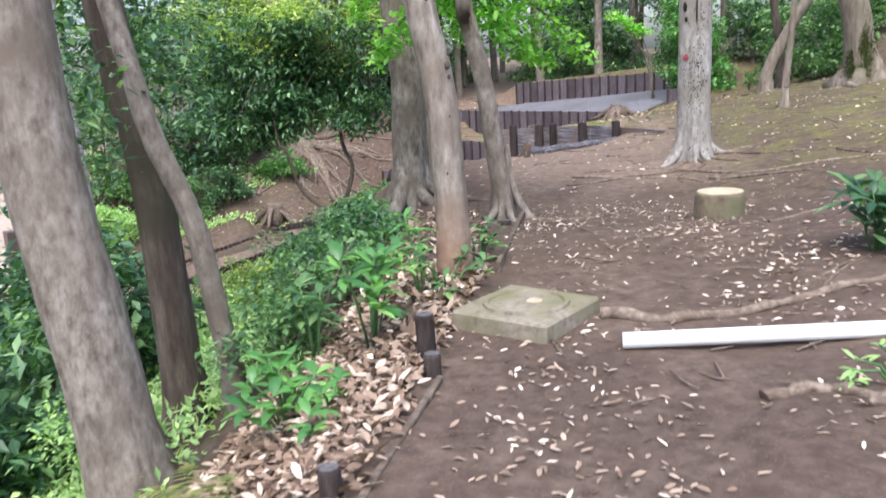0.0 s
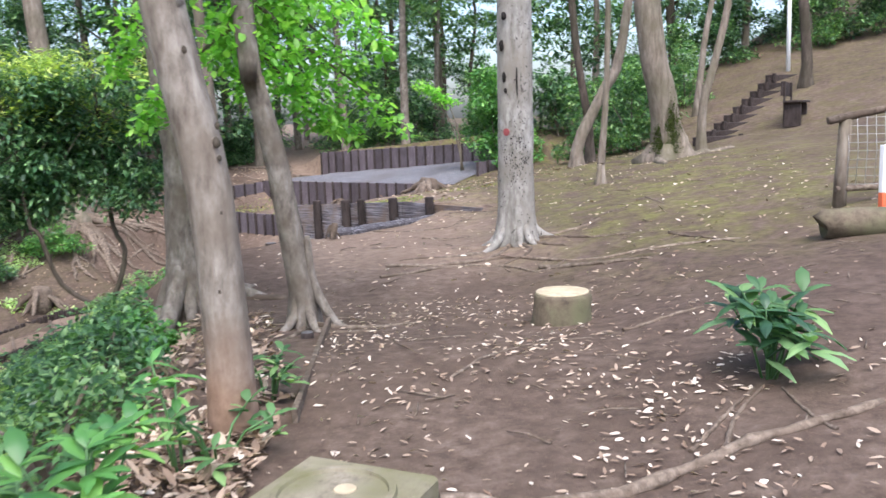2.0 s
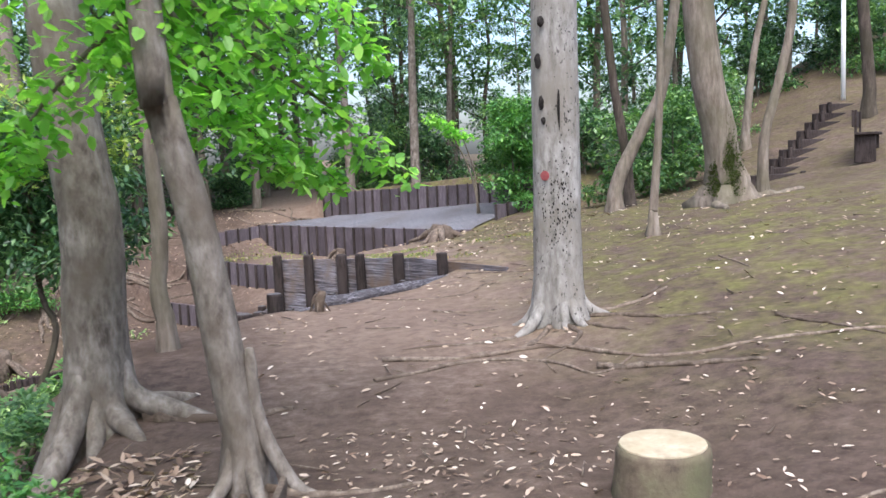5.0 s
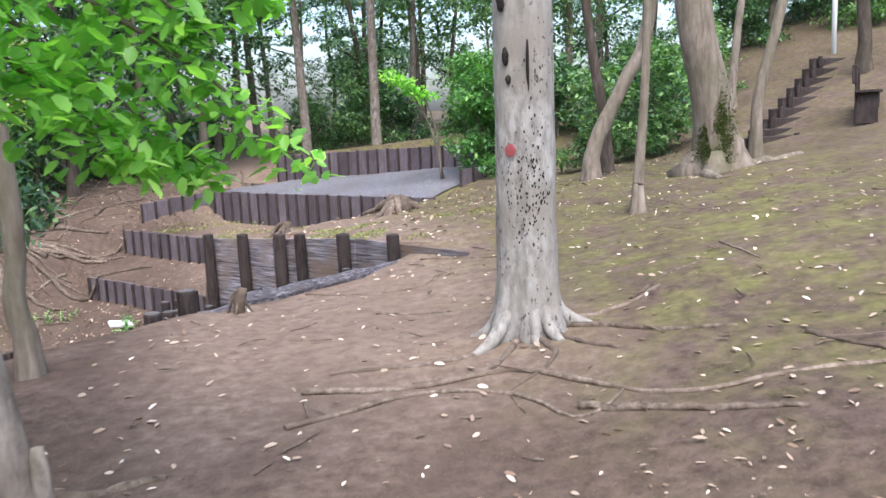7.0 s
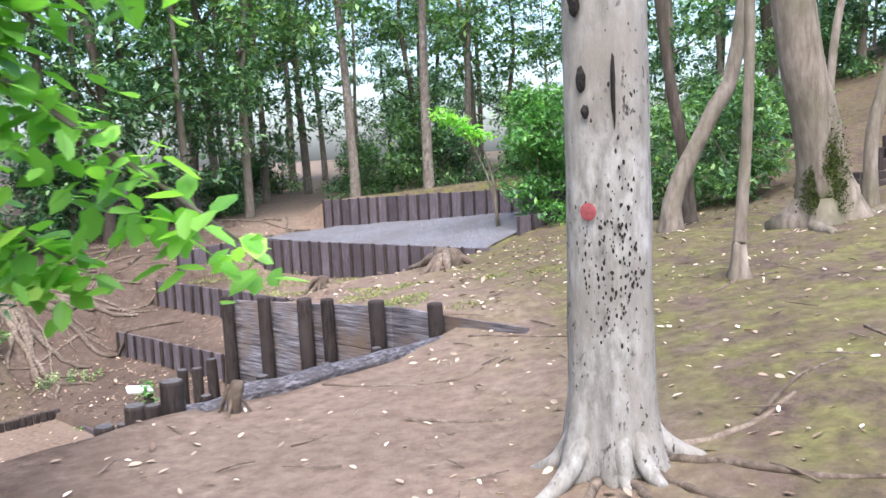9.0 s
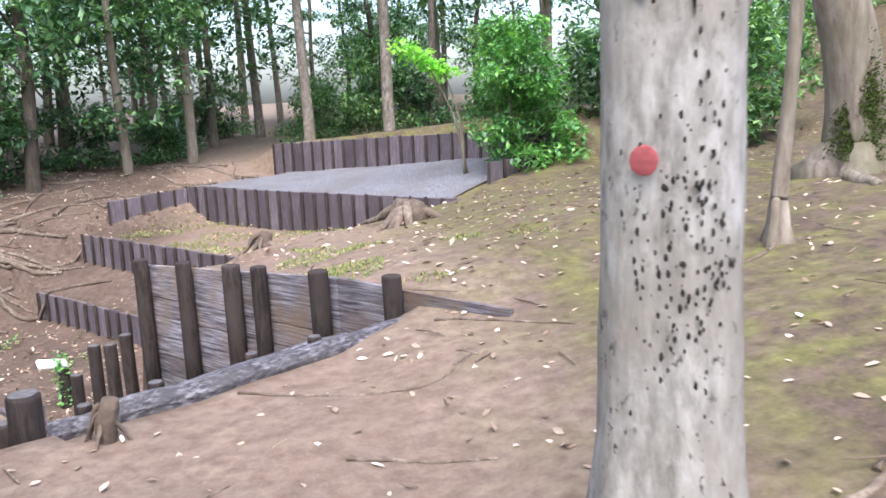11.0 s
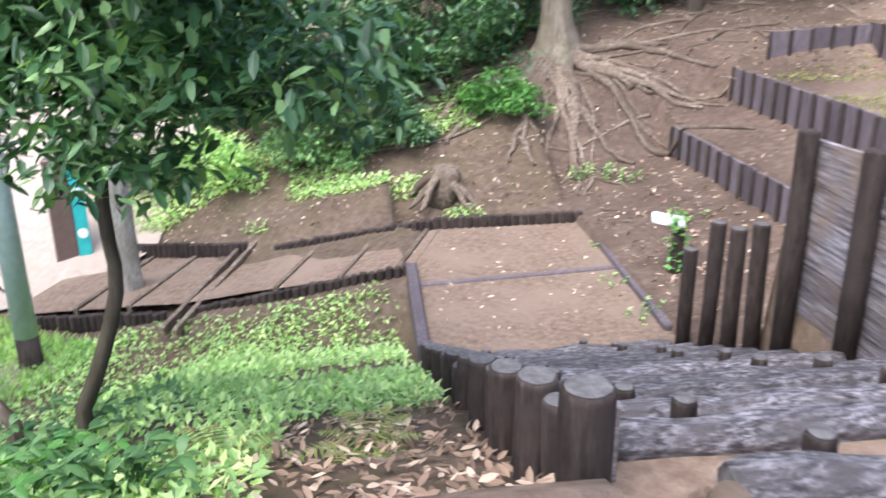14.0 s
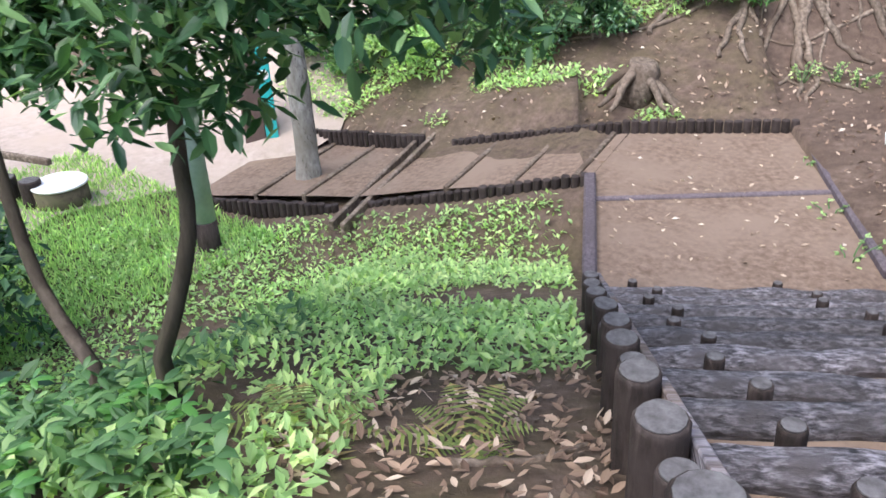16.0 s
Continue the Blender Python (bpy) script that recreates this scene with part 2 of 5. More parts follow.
def tube(bm, pts, radii, seg=10, rough=0.0, seed=0, ribs=None, caps=True, flat=1.0):
    """A closed, tapered, slightly knobbly tube along pts. ribs(angle, i) scales the radius."""
    pts = [Vector(p) for p in pts]
    rings = []
    side = None
    for i, p in enumerate(pts):
        d = (pts[min(i + 1, len(pts) - 1)] - pts[max(i - 1, 0)]).normalized()
        if side is None:
            side = d.orthogonal().normalized()
            if abs(d.z) > 0.7:
                side = Vector((1, 0, 0))
        side = (side - d * side.dot(d)).normalized()
        up = d.cross(side)
        ring = []
        for k in range(seg):
            a = 2 * math.pi * k / seg
            r = radii[i] * (ribs(a, i) if ribs else 1.0)
            if rough:
                q = p + (side * math.cos(a) + up * math.sin(a)) * r
                r *= 1 + rough * noise.noise(q * 3.1 + Vector((seed * 3.7, 0, 0)))
            ring.append(bm.verts.new(p + side * math.cos(a) * r + up * math.sin(a) * r * flat))
        rings.append(ring)
    for a, b in zip(rings, rings[1:]):
        for k in range(seg):
            f = bm.faces.new((a[k], a[(k + 1) % seg], b[(k + 1) % seg], b[k]))
            f.smooth = True
    if caps:
        bm.faces.new(rings[0][::-1])
        bm.faces.new(rings[-1])
    return rings


def spline(pts, n):
    """A smooth line of n points through pts."""
    pts = [Vector(p) for p in pts]
    out = []
    m = len(pts) - 1
    for i in range(n):
        s = i / (n - 1) * m
        k = min(int(s), m - 1)
        f = s - k
        p0, p1, p2, p3 = pts[max(k - 1, 0)], pts[k], pts[k + 1], pts[min(k + 2, m)]
        out.append(0.5 * ((2 * p1) + (p2 - p0) * f + (2 * p0 - 5 * p1 + 4 * p2 - p3) * f * f + (3 * p1 - p0 - 3 * p2 + p3) * f ** 3))
    return out


def box(bm, lo, hi, m=None, bevel=0.0):
    c = [(a + b) / 2 for a, b in zip(lo, hi)]
    r = bmesh.ops.create_cube(bm, size=1.0)
    for v in r["verts"]:
        v.co = Vector([c[i] + v.co[i] * (hi[i] - lo[i]) for i in range(3)])
    if bevel:
        es = list({e for v in r["verts"] for e in v.link_edges})
        r2 = bmesh.ops.bevel(bm, geom=es, offset=bevel, segments=1, affect="EDGES")
        vs = {v for f in r2["faces"] for v in f.verts} | {v for v in r["verts"] if v.is_valid}
    else:
        vs = r["verts"]
    if m:
        for v in vs:
            v.co = m @ v.co


# leaf outlines: (across, along) as shares of the length, folded a little along the midrib
def leaf_cloud(centres, normals_up, size, aspect, spread_tilt, rng, six=False):
    """Vertices and faces of many single leaves at the given centres."""
    n = len(centres)
    ang = rng.uniform(0, 2 * np.pi, n)
    tilt = rng.normal(normals_up, spread_tilt, n)
    d = np.stack([np.cos(ang) * np.cos(tilt), np.sin(ang) * np.cos(tilt), -np.sin(tilt)], 1)
    s = np.stack([-np.sin(ang), np.cos(ang), rng.normal(0, 0.35, n)], 1)
    s /= np.linalg.norm(s, axis=1)[:, None]
    up = np.cross(d, s)
    ln = size * rng.uniform(0.65, 1.3, n)[:, None]
    w = ln * aspect
    c = np.asarray(centres)
    if six:
        vs = [c, c + d * ln * 0.3 + s * w * 0.45 + up * ln * 0.06, c + d * ln * 0.7 + s * w * 0.38 + up * ln * 0.03, c + d * ln,
              c + d * ln * 0.7 - s * w * 0.38 + up * ln * 0.03, c + d * ln * 0.3 - s * w * 0.45 + up * ln * 0.06]
        v = np.stack(vs, 1).reshape(-1, 3)
        i = np.arange(n) * 6
        f = np.concatenate([np.stack([i, i + 1, i + 2, i + 3], 1), np.stack([i, i + 3, i + 4, i + 5], 1)])
    else:
        vs = [c, c + d * ln * 0.5 + s * w * 0.5 + up * ln * 0.07, c + d * ln, c + d * ln * 0.5 - s * w * 0.5 + up * ln * 0.07]
        v = np.stack(vs, 1).reshape(-1, 3)
        i = np.arange(n) * 4
        f = np.concatenate([np.stack([i, i + 1, i + 2], 1), np.stack([i, i + 2, i + 3], 1)])
    return v, f.tolist()


def clump_points(blobs, per, rng, shell=0.55):
    """Points in sprays within ellipsoid blobs (x, y, z, rx, ry, rz), denser to the outside."""
    out = []
    for x, y, z, rx, ry, rz in blobs:
        k = max(3, int(per))
        q = rng.normal(0, 1, (k, 3))
        q /= np.linalg.norm(q, axis=1)[:, None]
        q *= (shell + (1 - shell) * rng.uniform(0, 1, (k, 1)) ** 0.6) * rng.uniform(0.8, 1.12, (k, 1))
        out.append(q * (rx, ry, rz) + (x, y, z))
    return np.concatenate(out)


# ---- the lie of the land: u across the terrace walls, v along them ----
UN = Vector((0.813, 0.582, 0))
VN = Vector((-0.582, 0.813, 0))


def uv_of(x, y):
    return 0.813 * x + 0.582 * y, -0.582 * x + 0.813 * y


def xy_of(u, v):
    return 0.813 * u - 0.582 * v, 0.582 * u + 0.813 * v


def ss(a, b, x):
    t = min(1.0, max(0.0, (x - a) / (b - a)))
    return t * t * (3 - 2 * t)


def lerp(a, b, t):
    return a + (b - a) * t


ULEFT, UWALL, U0, U1, U2, U3 = 8.85, 11.45, 13.6, 14.6, 17.55, 20.4
VTOP, VBOT, ZLAND = 10.75, 16.15, -2.42


def edge_v(u):
    """Where the trail's level ground breaks off towards the valley."""
    return lerp(lerp(2.6, 8.3, (u - 1.4) / 4.3), 10.45, ss(5.6, 7.0, u)) + 0.05 * ss(7.2, 8.8, u)


def hill(u, v):
    x, y = xy_of(u, v)
    dip = -0.14 * math.exp(-((y - 9.3) / 1.5) ** 2) * ss(4.5, 2.5, x)
    z = 0.03 + dip + 0.125 * max(0, x - lerp(2.9, 2.2, ss(9.5, 12.5, u))) + (0.12 * ss(9.3, 10.2, v) if u > UWALL else 0) + 0.06 * ss(1.8, 3.4, x) * ss(8.5, 5.5, y) * 2
    z -= 0.06 * ss(7.2, 5.6, y) * ss(2.6, 1.4, x)
    z -= 0.075 * max(0, y - 16.0) * ss(17, 8, x)
    z += 0.05 * max(0, x - 11)
    # the steeper rise that carries the far timber steps
    d = 0.55 * (x - 9.7) + 0.83 * (y - 18.0)
    z += min(2.6, 0.09 * math.log1p(math.exp(min(d, 30) * 3)) / 3) * ss(7.8, 10.6, x - 0.2 * (y - 18))
    return z


def valley(u, v):
    e = edge_v(u)
    d = max(0.0, v - e)
    z = hill(u, min(v, e)) - 0.41 * d
    z -= 0.27 * (1 - math.exp(-d / 0.35)) * ss(5.5, 7.5, u)
    z -= 0.10 * max(0.0, 8.6 - u) * ss(15.5, 19.0, v)
    low = -3.75
    return low + math.log1p(math.exp((z - low) * 3)) / 3


def ramp_z(v):
    return lerp(-0.03, 0.39, (23.4 - v) / 6.2)


def slope_back(u, v):
    z = -2.35 + 0.22 * (u - 11.5) + 0.36 * (v - 20.3)
    cap = 0.1 + 0.03 * (u - 11.5) - 0.28 * max(0.0, 10.0 - u) + 0.012 * max(0, v - 25)
    return cap - math.log1p(math.exp((cap - z) * 2.5)) / 2.5


def land(x, y):
    u, v = uv_of(x, y)
    bumps = 0.035 * noise.noise(Vector((x * 0.9, y * 0.9, 3))) + 0.015 * noise.noise(Vector((x * 3.1, y * 3.1, 7)))
    if u < ULEFT or (u < UWALL and v < 10.28):
        z = valley(u, v)
        if v > 16 and u < ULEFT:
            # the path that leaves the landing, and the bank above it
            bank = ss(19.98, 20.9, v - 0.48 * (9.45 - u))
            zp = -2.52 - 0.285 * max(0, ULEFT - u)
            zp = max(zp, -3.82)
            t = ss(17.2, 18.35, v - 0.36 * (8.9 - u))
            z = lerp(z, zp, t)
            z = lerp(z, max(zp + 0.33, slope_back(max(u, 5.0), v) - 0.1 * max(0, 9 - u)), bank)
        return z + bumps
    if u < UWALL:
        if v < VBOT:
            return lerp(0.02, ZLAND - 0.12, (v - VTOP) / (VBOT - VTOP)) - 0.42
        if v < 20.1:
            return ZLAND - 0.06
        return lerp(ZLAND, slope_back(u, v), ss(20.1, 20.9, v)) + bumps
    h = hill(u, v)
    back = slope_back(u, v)
    end = ss(21.8, 23.4, v) if u < U2 else ss(23.3, 24.6, v)
    if u < U0:
        low = lerp(ZLAND + 0.1, -1.95, (u - UWALL) / (U0 - UWALL))
        z = lerp(h, low, ss(14.15, 14.7, v))
    elif u < U1:
        z = lerp(h, -1.45 + 0.35 * (u - U0), ss(15.0, 18.5, v))
    elif u < U2:
        z = lerp(h, -0.78, ss(14.0, 19.5, v))
    elif u < U3:
        z = lerp(h, lerp(-0.04, ramp_z(v), (u - U2) / (U3 - U2)), ss(13.6, 14.6, v))
    else:
        z = lerp(h, ramp_z(v) + 0.72, ss(13.0, 15.5, v)) + 0.03 * (u - U3)
    return lerp(z, back, end) + bumps


def graded(lo, hi, step, far, grow=1.35):
    """Evenly spaced from lo to hi, then ever wider out to far."""
    mid = list(np.arange(lo, hi + step / 2, step))
    a, s = [], step
    x = lo
    while x > -far:
        s *= grow
        x -= s
        a.append(x)
    b, s = [], step
    x = mid[-1]
    while x < far:
        s *= grow
        x += s
        b.append(x)
    return a[::-1] + mid + b


def build_ground():
    us = graded(-2.0, 22.0, 0.14, 900)
    vs = graded(-4.0, 26.0, 0.14, 900)
    for w in (ULEFT, UWALL, U0, U1, U2, U3):
        k = min(range(len(us)), key=lambda i: abs(us[i] - w))
        us[k] = w - 0.01
        us.insert(k + 1, w + 0.03)
    us.sort()
    verts, moss, dry = [], [], []
    for v in vs:
        for u in us:
            x, y = xy_of(u, v)
            cu, cv = max(-60, min(u, 60)), max(-40, min(v, 70))
            cx, cy = xy_of(cu, cv)
            z = land(cx, cy)
            verts.append((x, y, z))
            moss.append(ss(2.2, 5.0, x) * ss(7, 11, y) * lerp(0.75, 0.35, ss(7, 11, x)) if u > UWALL or v < VTOP else 0.15)
            dry.append(ss(2.2, 1.0, abs(x - 2.3)) * ss(9.5, 12.0, y) * (1.0 if v < VTOP + 0.5 or u > UWALL else 0))
    nu = len(us)
    faces = []
    for j in range(len(vs) - 1):
        for i in range(nu - 1):
            a = j * nu + i
            faces.append((a, a + 1, a + nu + 1, a + nu))
    me = mesh_from("ground", verts, faces, M_GROUND, True)
    for key, vals in (("moss", moss), ("dry", dry)):
        at = me.attributes.new(key, "FLOAT", "POINT")
        at.data.foreach_set("value", vals)
    tagged(new("ground", me), "bare brown forest soil with moss on a hillside", "ground", kind="structure")


build_ground()


# ---- retaining walls ----
def frame_of(u0, v0, u1, v1):
    """A matrix at the wall's foot: x along the wall, y outward (to the viewer's side), z up."""
    a, b = Vector(xy_of(u0, v0)), Vector(xy_of(u1, v1))
    d = (b - a).normalized()
    return Matrix(((d.x, d.y, 0, a.x), (d.y, -d.x, 0, a.y), (0, 0, 1, 0), (0, 0, 0, 1))), (b - a).length


def post_mesh(r, h, seg=12, seed=0):
    """A round log post with a slightly domed, bevelled top; its foot at z = 0."""
    bm = bmesh.new()
    tube(bm, [(0, 0, 0), (0.004, 0, h * 0.5), (0, 0, h - 0.03), (0, 0, h - 0.012), (0, 0, h)], [r, r * 1.02, r, r, r * 0.9], seg, 0.08, seed)
    return bm


def board_wall(name, u0, v0, u1, v1, top0, top1, foot0, foot1, label, batten=0.36):
    """A retaining wall of upright boards with darker battens over the joints and a cap."""
    m, ln = frame_of(u0, v0, u1, v1)
    wall = empty(name, m, label, "retaining wall", "terrace walls")
    n = max(2, round(ln / batten))
    for i in range(n):
        a, b = ln * i / n, ln * (i + 1) / n
        t, f = lerp(top0, top1, (i + 0.5) / n), lerp(foot0, foot1, (i + 0.5) / n) - 0.15
        bm = bmesh.new()
        box(bm, (a + 0.006, -0.03, f), (b - 0.006, 0.012 + rnd.uniform(0, 0.012), t + rnd.uniform(-0.012, 0.012)), None, 0.006)
        part("board", bm, M_PANEL, wall)
        bm = bmesh.new()
        w = rnd.uniform(0.018, 0.034)
        box(bm, (a - w, 0.026, f), (a + w, 0.075, t + rnd.uniform(-0.01, 0.03)), None, 0.012)
        part("batten", bm, M_POST, wall)
    return wall


board_wall("terrace_wall", U0, 21.8, U0, 14.6, -1.47, -1.47, -1.95, -2.0, "low dark timber board retaining wall above the landing")
board_wall("terrace_wall", U1, 21.9, U1, 16.2, -0.57, -0.60, -1.15, -1.1, "dark timber board retaining wall below a green terrace")
board_wall("terrace_wall", 15.68, 23.0, U2, 22.9, -0.13, -0.03, -0.75, -0.75, "short dark timber board return of a terrace wall")
board_wall("terrace_wall", U2, 22.9, U2, 14.3, -0.02, 0.02, -0.8, -0.35, "long dark timber board wall holding a gravel ramp")
board_wall("terrace_wall", U3, 23.4, U3, 15.0, 0.72, 1.02, -0.05, 0.4, "dark timber board wall behind grey gravel")
board_wall("terrace_wall", 18.5, 15.2, 20.3, 14.9, 0.5, 0.62, -0.1, 0.1, "short dark timber wall beside the gravel and a bush")

# gravel on the ramp
gv, gf = [], []
for j in range(60):
    for i in range(20):
        u, v = lerp(U2 + 0.05, U3 - 0.03, i / 19), lerp(15.3, 22.8, j / 59)
        x, y = xy_of(u, v)
        gv.append((x, y, land(x, y) + 0.03))
for j in range(59):
    for i in range(19):
        a = j * 20 + i
        gf.append((a, a + 1, a + 21, a + 20))
tagged(new("gravel", mesh_from("gravel", gv, gf, M_GRAVEL, True)), "loose grey gravel surface of the ramp", "gravel", kind="structure")


# ---- the tall plank wall beside the steps ----
def step_z(v):
    return lerp(0.02, ZLAND, (v - VTOP) / (VBOT - VTOP))


def plank_wall():
    m, ln = frame_of(UWALL, 14.15, UWALL, 9.45)
    wall = empty("plank_wall", m, "tall weathered plank retaining wall with dark round posts beside the steps", "retaining wall")
    top = lambda s: 0.11 + 0.20 * min(1, s / 3.65) - 0.08 * max(0, (s - 3.65) / 1.05)
    joints = [0.0, 1.45, 3.0, ln]
    for a, b in zip(joints, joints[1:]):
        for k in range(12):
            z1 = 0.0 - k * 0.2
            zlow = min(0.0, step_z(max(10.3, 14.15 - b))) - 0.25
            if z1 < zlow:
                break
            bm = bmesh.new()
            box(bm, (a + 0.004, -0.04, z1 - 0.192), (b - 0.004, 0.005 + rnd.uniform(0, 0.008), z1), None, 0.006)
            if k == 0:
                for q in bm.verts:
                    if q.co.z > z1 - 0.1:
                        q.co.z = top(q.co.x)
            part("plank", bm, M_PLANK, wall)
    for v, r in ((14.0, 0.075), (13.22, 0.075), (12.45, 0.08), (12.06, 0.07), (11.27, 0.08), (10.46, 0.075)):
        s = 14.15 - v
        foot = step_z(v) - 0.3
        t = top(s) + 0.075
        bm = post_mesh(r, t - foot, 12, v)
        bmesh.ops.translate(bm, verts=bm.verts, vec=(s, 0.012 + r, foot))
        part("post", bm, M_POST, wall)
    return wall


plank_wall()


def lone_post(x, y, foot, top, r, label, group, seed=0.0, name="log_post"):
    """A single round log post with a grey sawn top, foot in the ground."""
    h = top - foot
    ob = empty(name, pose(x, y, foot, rnd.uniform(-1.5, 1.5), rnd.uniform(-1.5, 1.5), rnd.uniform(0, 360)), label, "post", group)
    part("log", post_mesh(r, h, 14, seed), M_POST, ob)
    bm = bmesh.new()
    tube(bm, [(0, 0, h + 0.001), (0, 0, h + 0.005)], [r * 0.86, r * 0.84], 14)
    part("sawn_top", bm, M_PTOP, ob, "grey sawn end")
    return ob


# posts that step down from the plank wall to the landing
for v, t in ((14.5, -0.66), (14.9, -0.84), (15.35, -0.92), (15.85, -1.35)):
    x, y = xy_of(UWALL - 0.04, v)
    lone_post(x, y, step_z(min(v, VBOT)) - 0.3, t, 0.07, "dark round log post stepping down towards the landing", "posts beside the steps", v)

# ---- log steps ----
NSTEP = 11


def log_at(i):
    """Where the log lies along the flight, and the height of its top."""
    if i == 0:
        return 10.3, 0.12
    t = (i - 1) / (NSTEP - 2)
    return lerp(10.93, 15.9, t), lerp(-0.09, ZLAND + 0.06, t)


def log_step(i):
    v, z = log_at(i)
    ul = ULEFT + (0.28 if i == 0 else 0.12)
    skew = -0.05 if i == 0 else 0.03 * math.sin(i * 2.7)
    a, b = xy_of(ul, v + 0.06 * (i == 0)), xy_of(UWALL - 0.13, v + skew)
    d = Vector((b[0] - a[0], b[1] - a[1], 0))
    ob = empty("log_step", pose(a[0], a[1], z, 0, 0, math.degrees(math.atan2(d.y, d.x))), "weathered grey ridged log tread held by small round pegs", "step", "log steps")
    ln = d.length
    r = 0.083
    bm = bmesh.new()
    n = 44
    pts = [(ln * k / (n - 1), 0.010 * math.sin(k * 0.4 + i), -r + 0.007 * math.sin(k * 0.51 + i * 2)) for k in range(n)]

    def ridges(ang, k):
        # long bark ridges that wander and break along the log
        w = ang * 7 + 0.8 * noise.noise(Vector((k * 0.16, ang * 2, i * 5.1)))
        return 1 + 0.07 * math.sin(w) * (0.6 + noise.noise(Vector((k * 0.3, math.cos(ang) * 2, math.sin(ang) * 2 + i)))) + 0.05 * noise.noise(Vector((k * 0.5, ang * 3, i)))
    tube(bm, pts, [r * (0.93 if k in (0, n - 1) else 1 + 0.03 * math.sin(k * 0.7 + i)) for k in range(n)], 36, 0.06, i, ridges)
    part("log", bm, M_TREAD, ob)
    bm = bmesh.new()
    tube(bm, [(-0.006, pts[0][1], -r), (0.004, pts[0][1], -r)], [r * 0.86, r * 0.9], 18, 0.05, i)
    part("sawn_end", bm, M_PTOP, ob, "grey sawn end")
    for s in (0.32, ln * 0.66):
        rp = 0.048 if i < 5 else 0.042
        bm = post_mesh(rp, 0.42, 12, i)
        off = s + 0.07 * math.sin(i * 3.0)
        bmesh.ops.translate(bm, verts=bm.verts, vec=(off, r + rp + 0.004, -0.42))
        peg = part("peg", bm, M_POST, ob)
        bm = bmesh.new()
        tube(bm, [(off, r + rp + 0.004, 0.001), (off, r + rp + 0.004, 0.006)], [rp * 0.84, rp * 0.8], 12)
        part("peg_top", bm, M_PTOP, peg, "grey sawn peg end")
    return ob


for i in range(NSTEP):
    log_step(i)
# open edge of the steps: stout posts, with slimmer and lower ones between them
for k in range(17):
    v = 10.72 + 0.305 * k
    x, y = xy_of(ULEFT - 0.03 - (0.0 if k % 2 == 0 else -0.02), v)
    z = 0.19 - 0.462 * (v - 10.72) - (0.0 if k % 2 == 0 else 0.07 + 0.03 * math.sin(k))
    r = 0.088 - 0.0012 * k if k % 2 == 0 else 0.062
    lone_post(x, y, min(land(*xy_of(ULEFT - 0.2, v)), z) - 0.45, z, r, "stout dark round log post edging the steps" if k % 2 == 0 else "slim dark log post wedged between stouter edging posts", "posts edging the steps", k)


# ---- landing ----
def outline_slab(name, pts, z0, z1, mat, label, category):
    bm = bmesh.new()
    lo = [bm.verts.new((x, y, z0)) for x, y in pts]
    hi = [bm.verts.new((x, y, z1)) for x, y in pts]
    bm.faces.new(hi)
    bm.faces.new(lo[::-1])
    for i in range(len(pts)):
        j = (i + 1) % len(pts)
        bm.faces.new((lo[i], lo[j], hi[j], hi[i]))
    bmesh.ops.recalc_face_normals(bm, faces=bm.faces)
    return tagged(part(name, bm, mat), label, category, kind="structure")


BR, BL, FL = (-2.22, 22.95), (-3.9, 21.74), (-3.48, 20.2)
outline_slab("landing", [xy_of(ULEFT, VBOT - 0.3), xy_of(UWALL, VBOT - 0.3), BR, BL, FL], ZLAND - 0.3, ZLAND, M_FINESOIL, "level landing of damp red-brown soil", "landing")


def beam(a, b, za, zb, w, h, mat, label, name="timber_edging"):
    d = Vector((b[0] - a[0], b[1] - a[1], 0))
    ob = empty(name, pose(a[0], a[1], 0, 0, 0, math.degrees(math.atan2(d.y, d.x))), label, "edging", "timber edging")
    bm = bmesh.new()
    box(bm, (0, -w / 2, -h), (d.length, w / 2, 0), None, min(w, h) * 0.15)
    for q in bm.verts:
        q.co.z += lerp(za, zb, q.co.x / d.length)
    part("beam", bm, mat, ob)
    return ob


beam(xy_of(ULEFT, VBOT), FL, ZLAND + 0.08, ZLAND + 0.08, 0.13, 0.3, M_PANEL, "dark timber beam edging the landing above the weeds")
beam(xy_of(UWALL, VBOT + 0.1), BR, ZLAND + 0.08, ZLAND + 0.09, 0.12, 0.3, M_PANEL, "grey timber beam along the landing's uphill side")
mid0, mid1 = (-3.15, 19.72), xy_of(UWALL, 18.1)
beam(mid0, mid1, ZLAND + 0.025, ZLAND + 0.025, 0.09, 0.2, M_PANEL, "thin timber strip across the landing soil")


def palisade(a, b, za, zb, fa, fb, r=0.055, label="low row of short dark log posts edging the path"):
    """A row of short upright logs, side by side."""
    d = Vector((b[0] - a[0], b[1] - a[1]))
    n = max(2, int(d.length / (2.05 * r)))
    ob = empty("log_palisade", pose(a[0], a[1], 0), label, "palisade", "palisades")
    for i in range(n):
        t = (i + 0.5) / n
        z, f = lerp(za, zb, t) + rnd.uniform(-0.015, 0.015), lerp(fa, fb, t) - 0.15
        bm = post_mesh(r * rnd.uniform(0.93, 1.05), z - f, 8, i)
        bmesh.ops.translate(bm, verts=bm.verts, vec=(d.x * t, d.y * t, f))
        part("short_post", bm, M_POST, ob)
    return ob


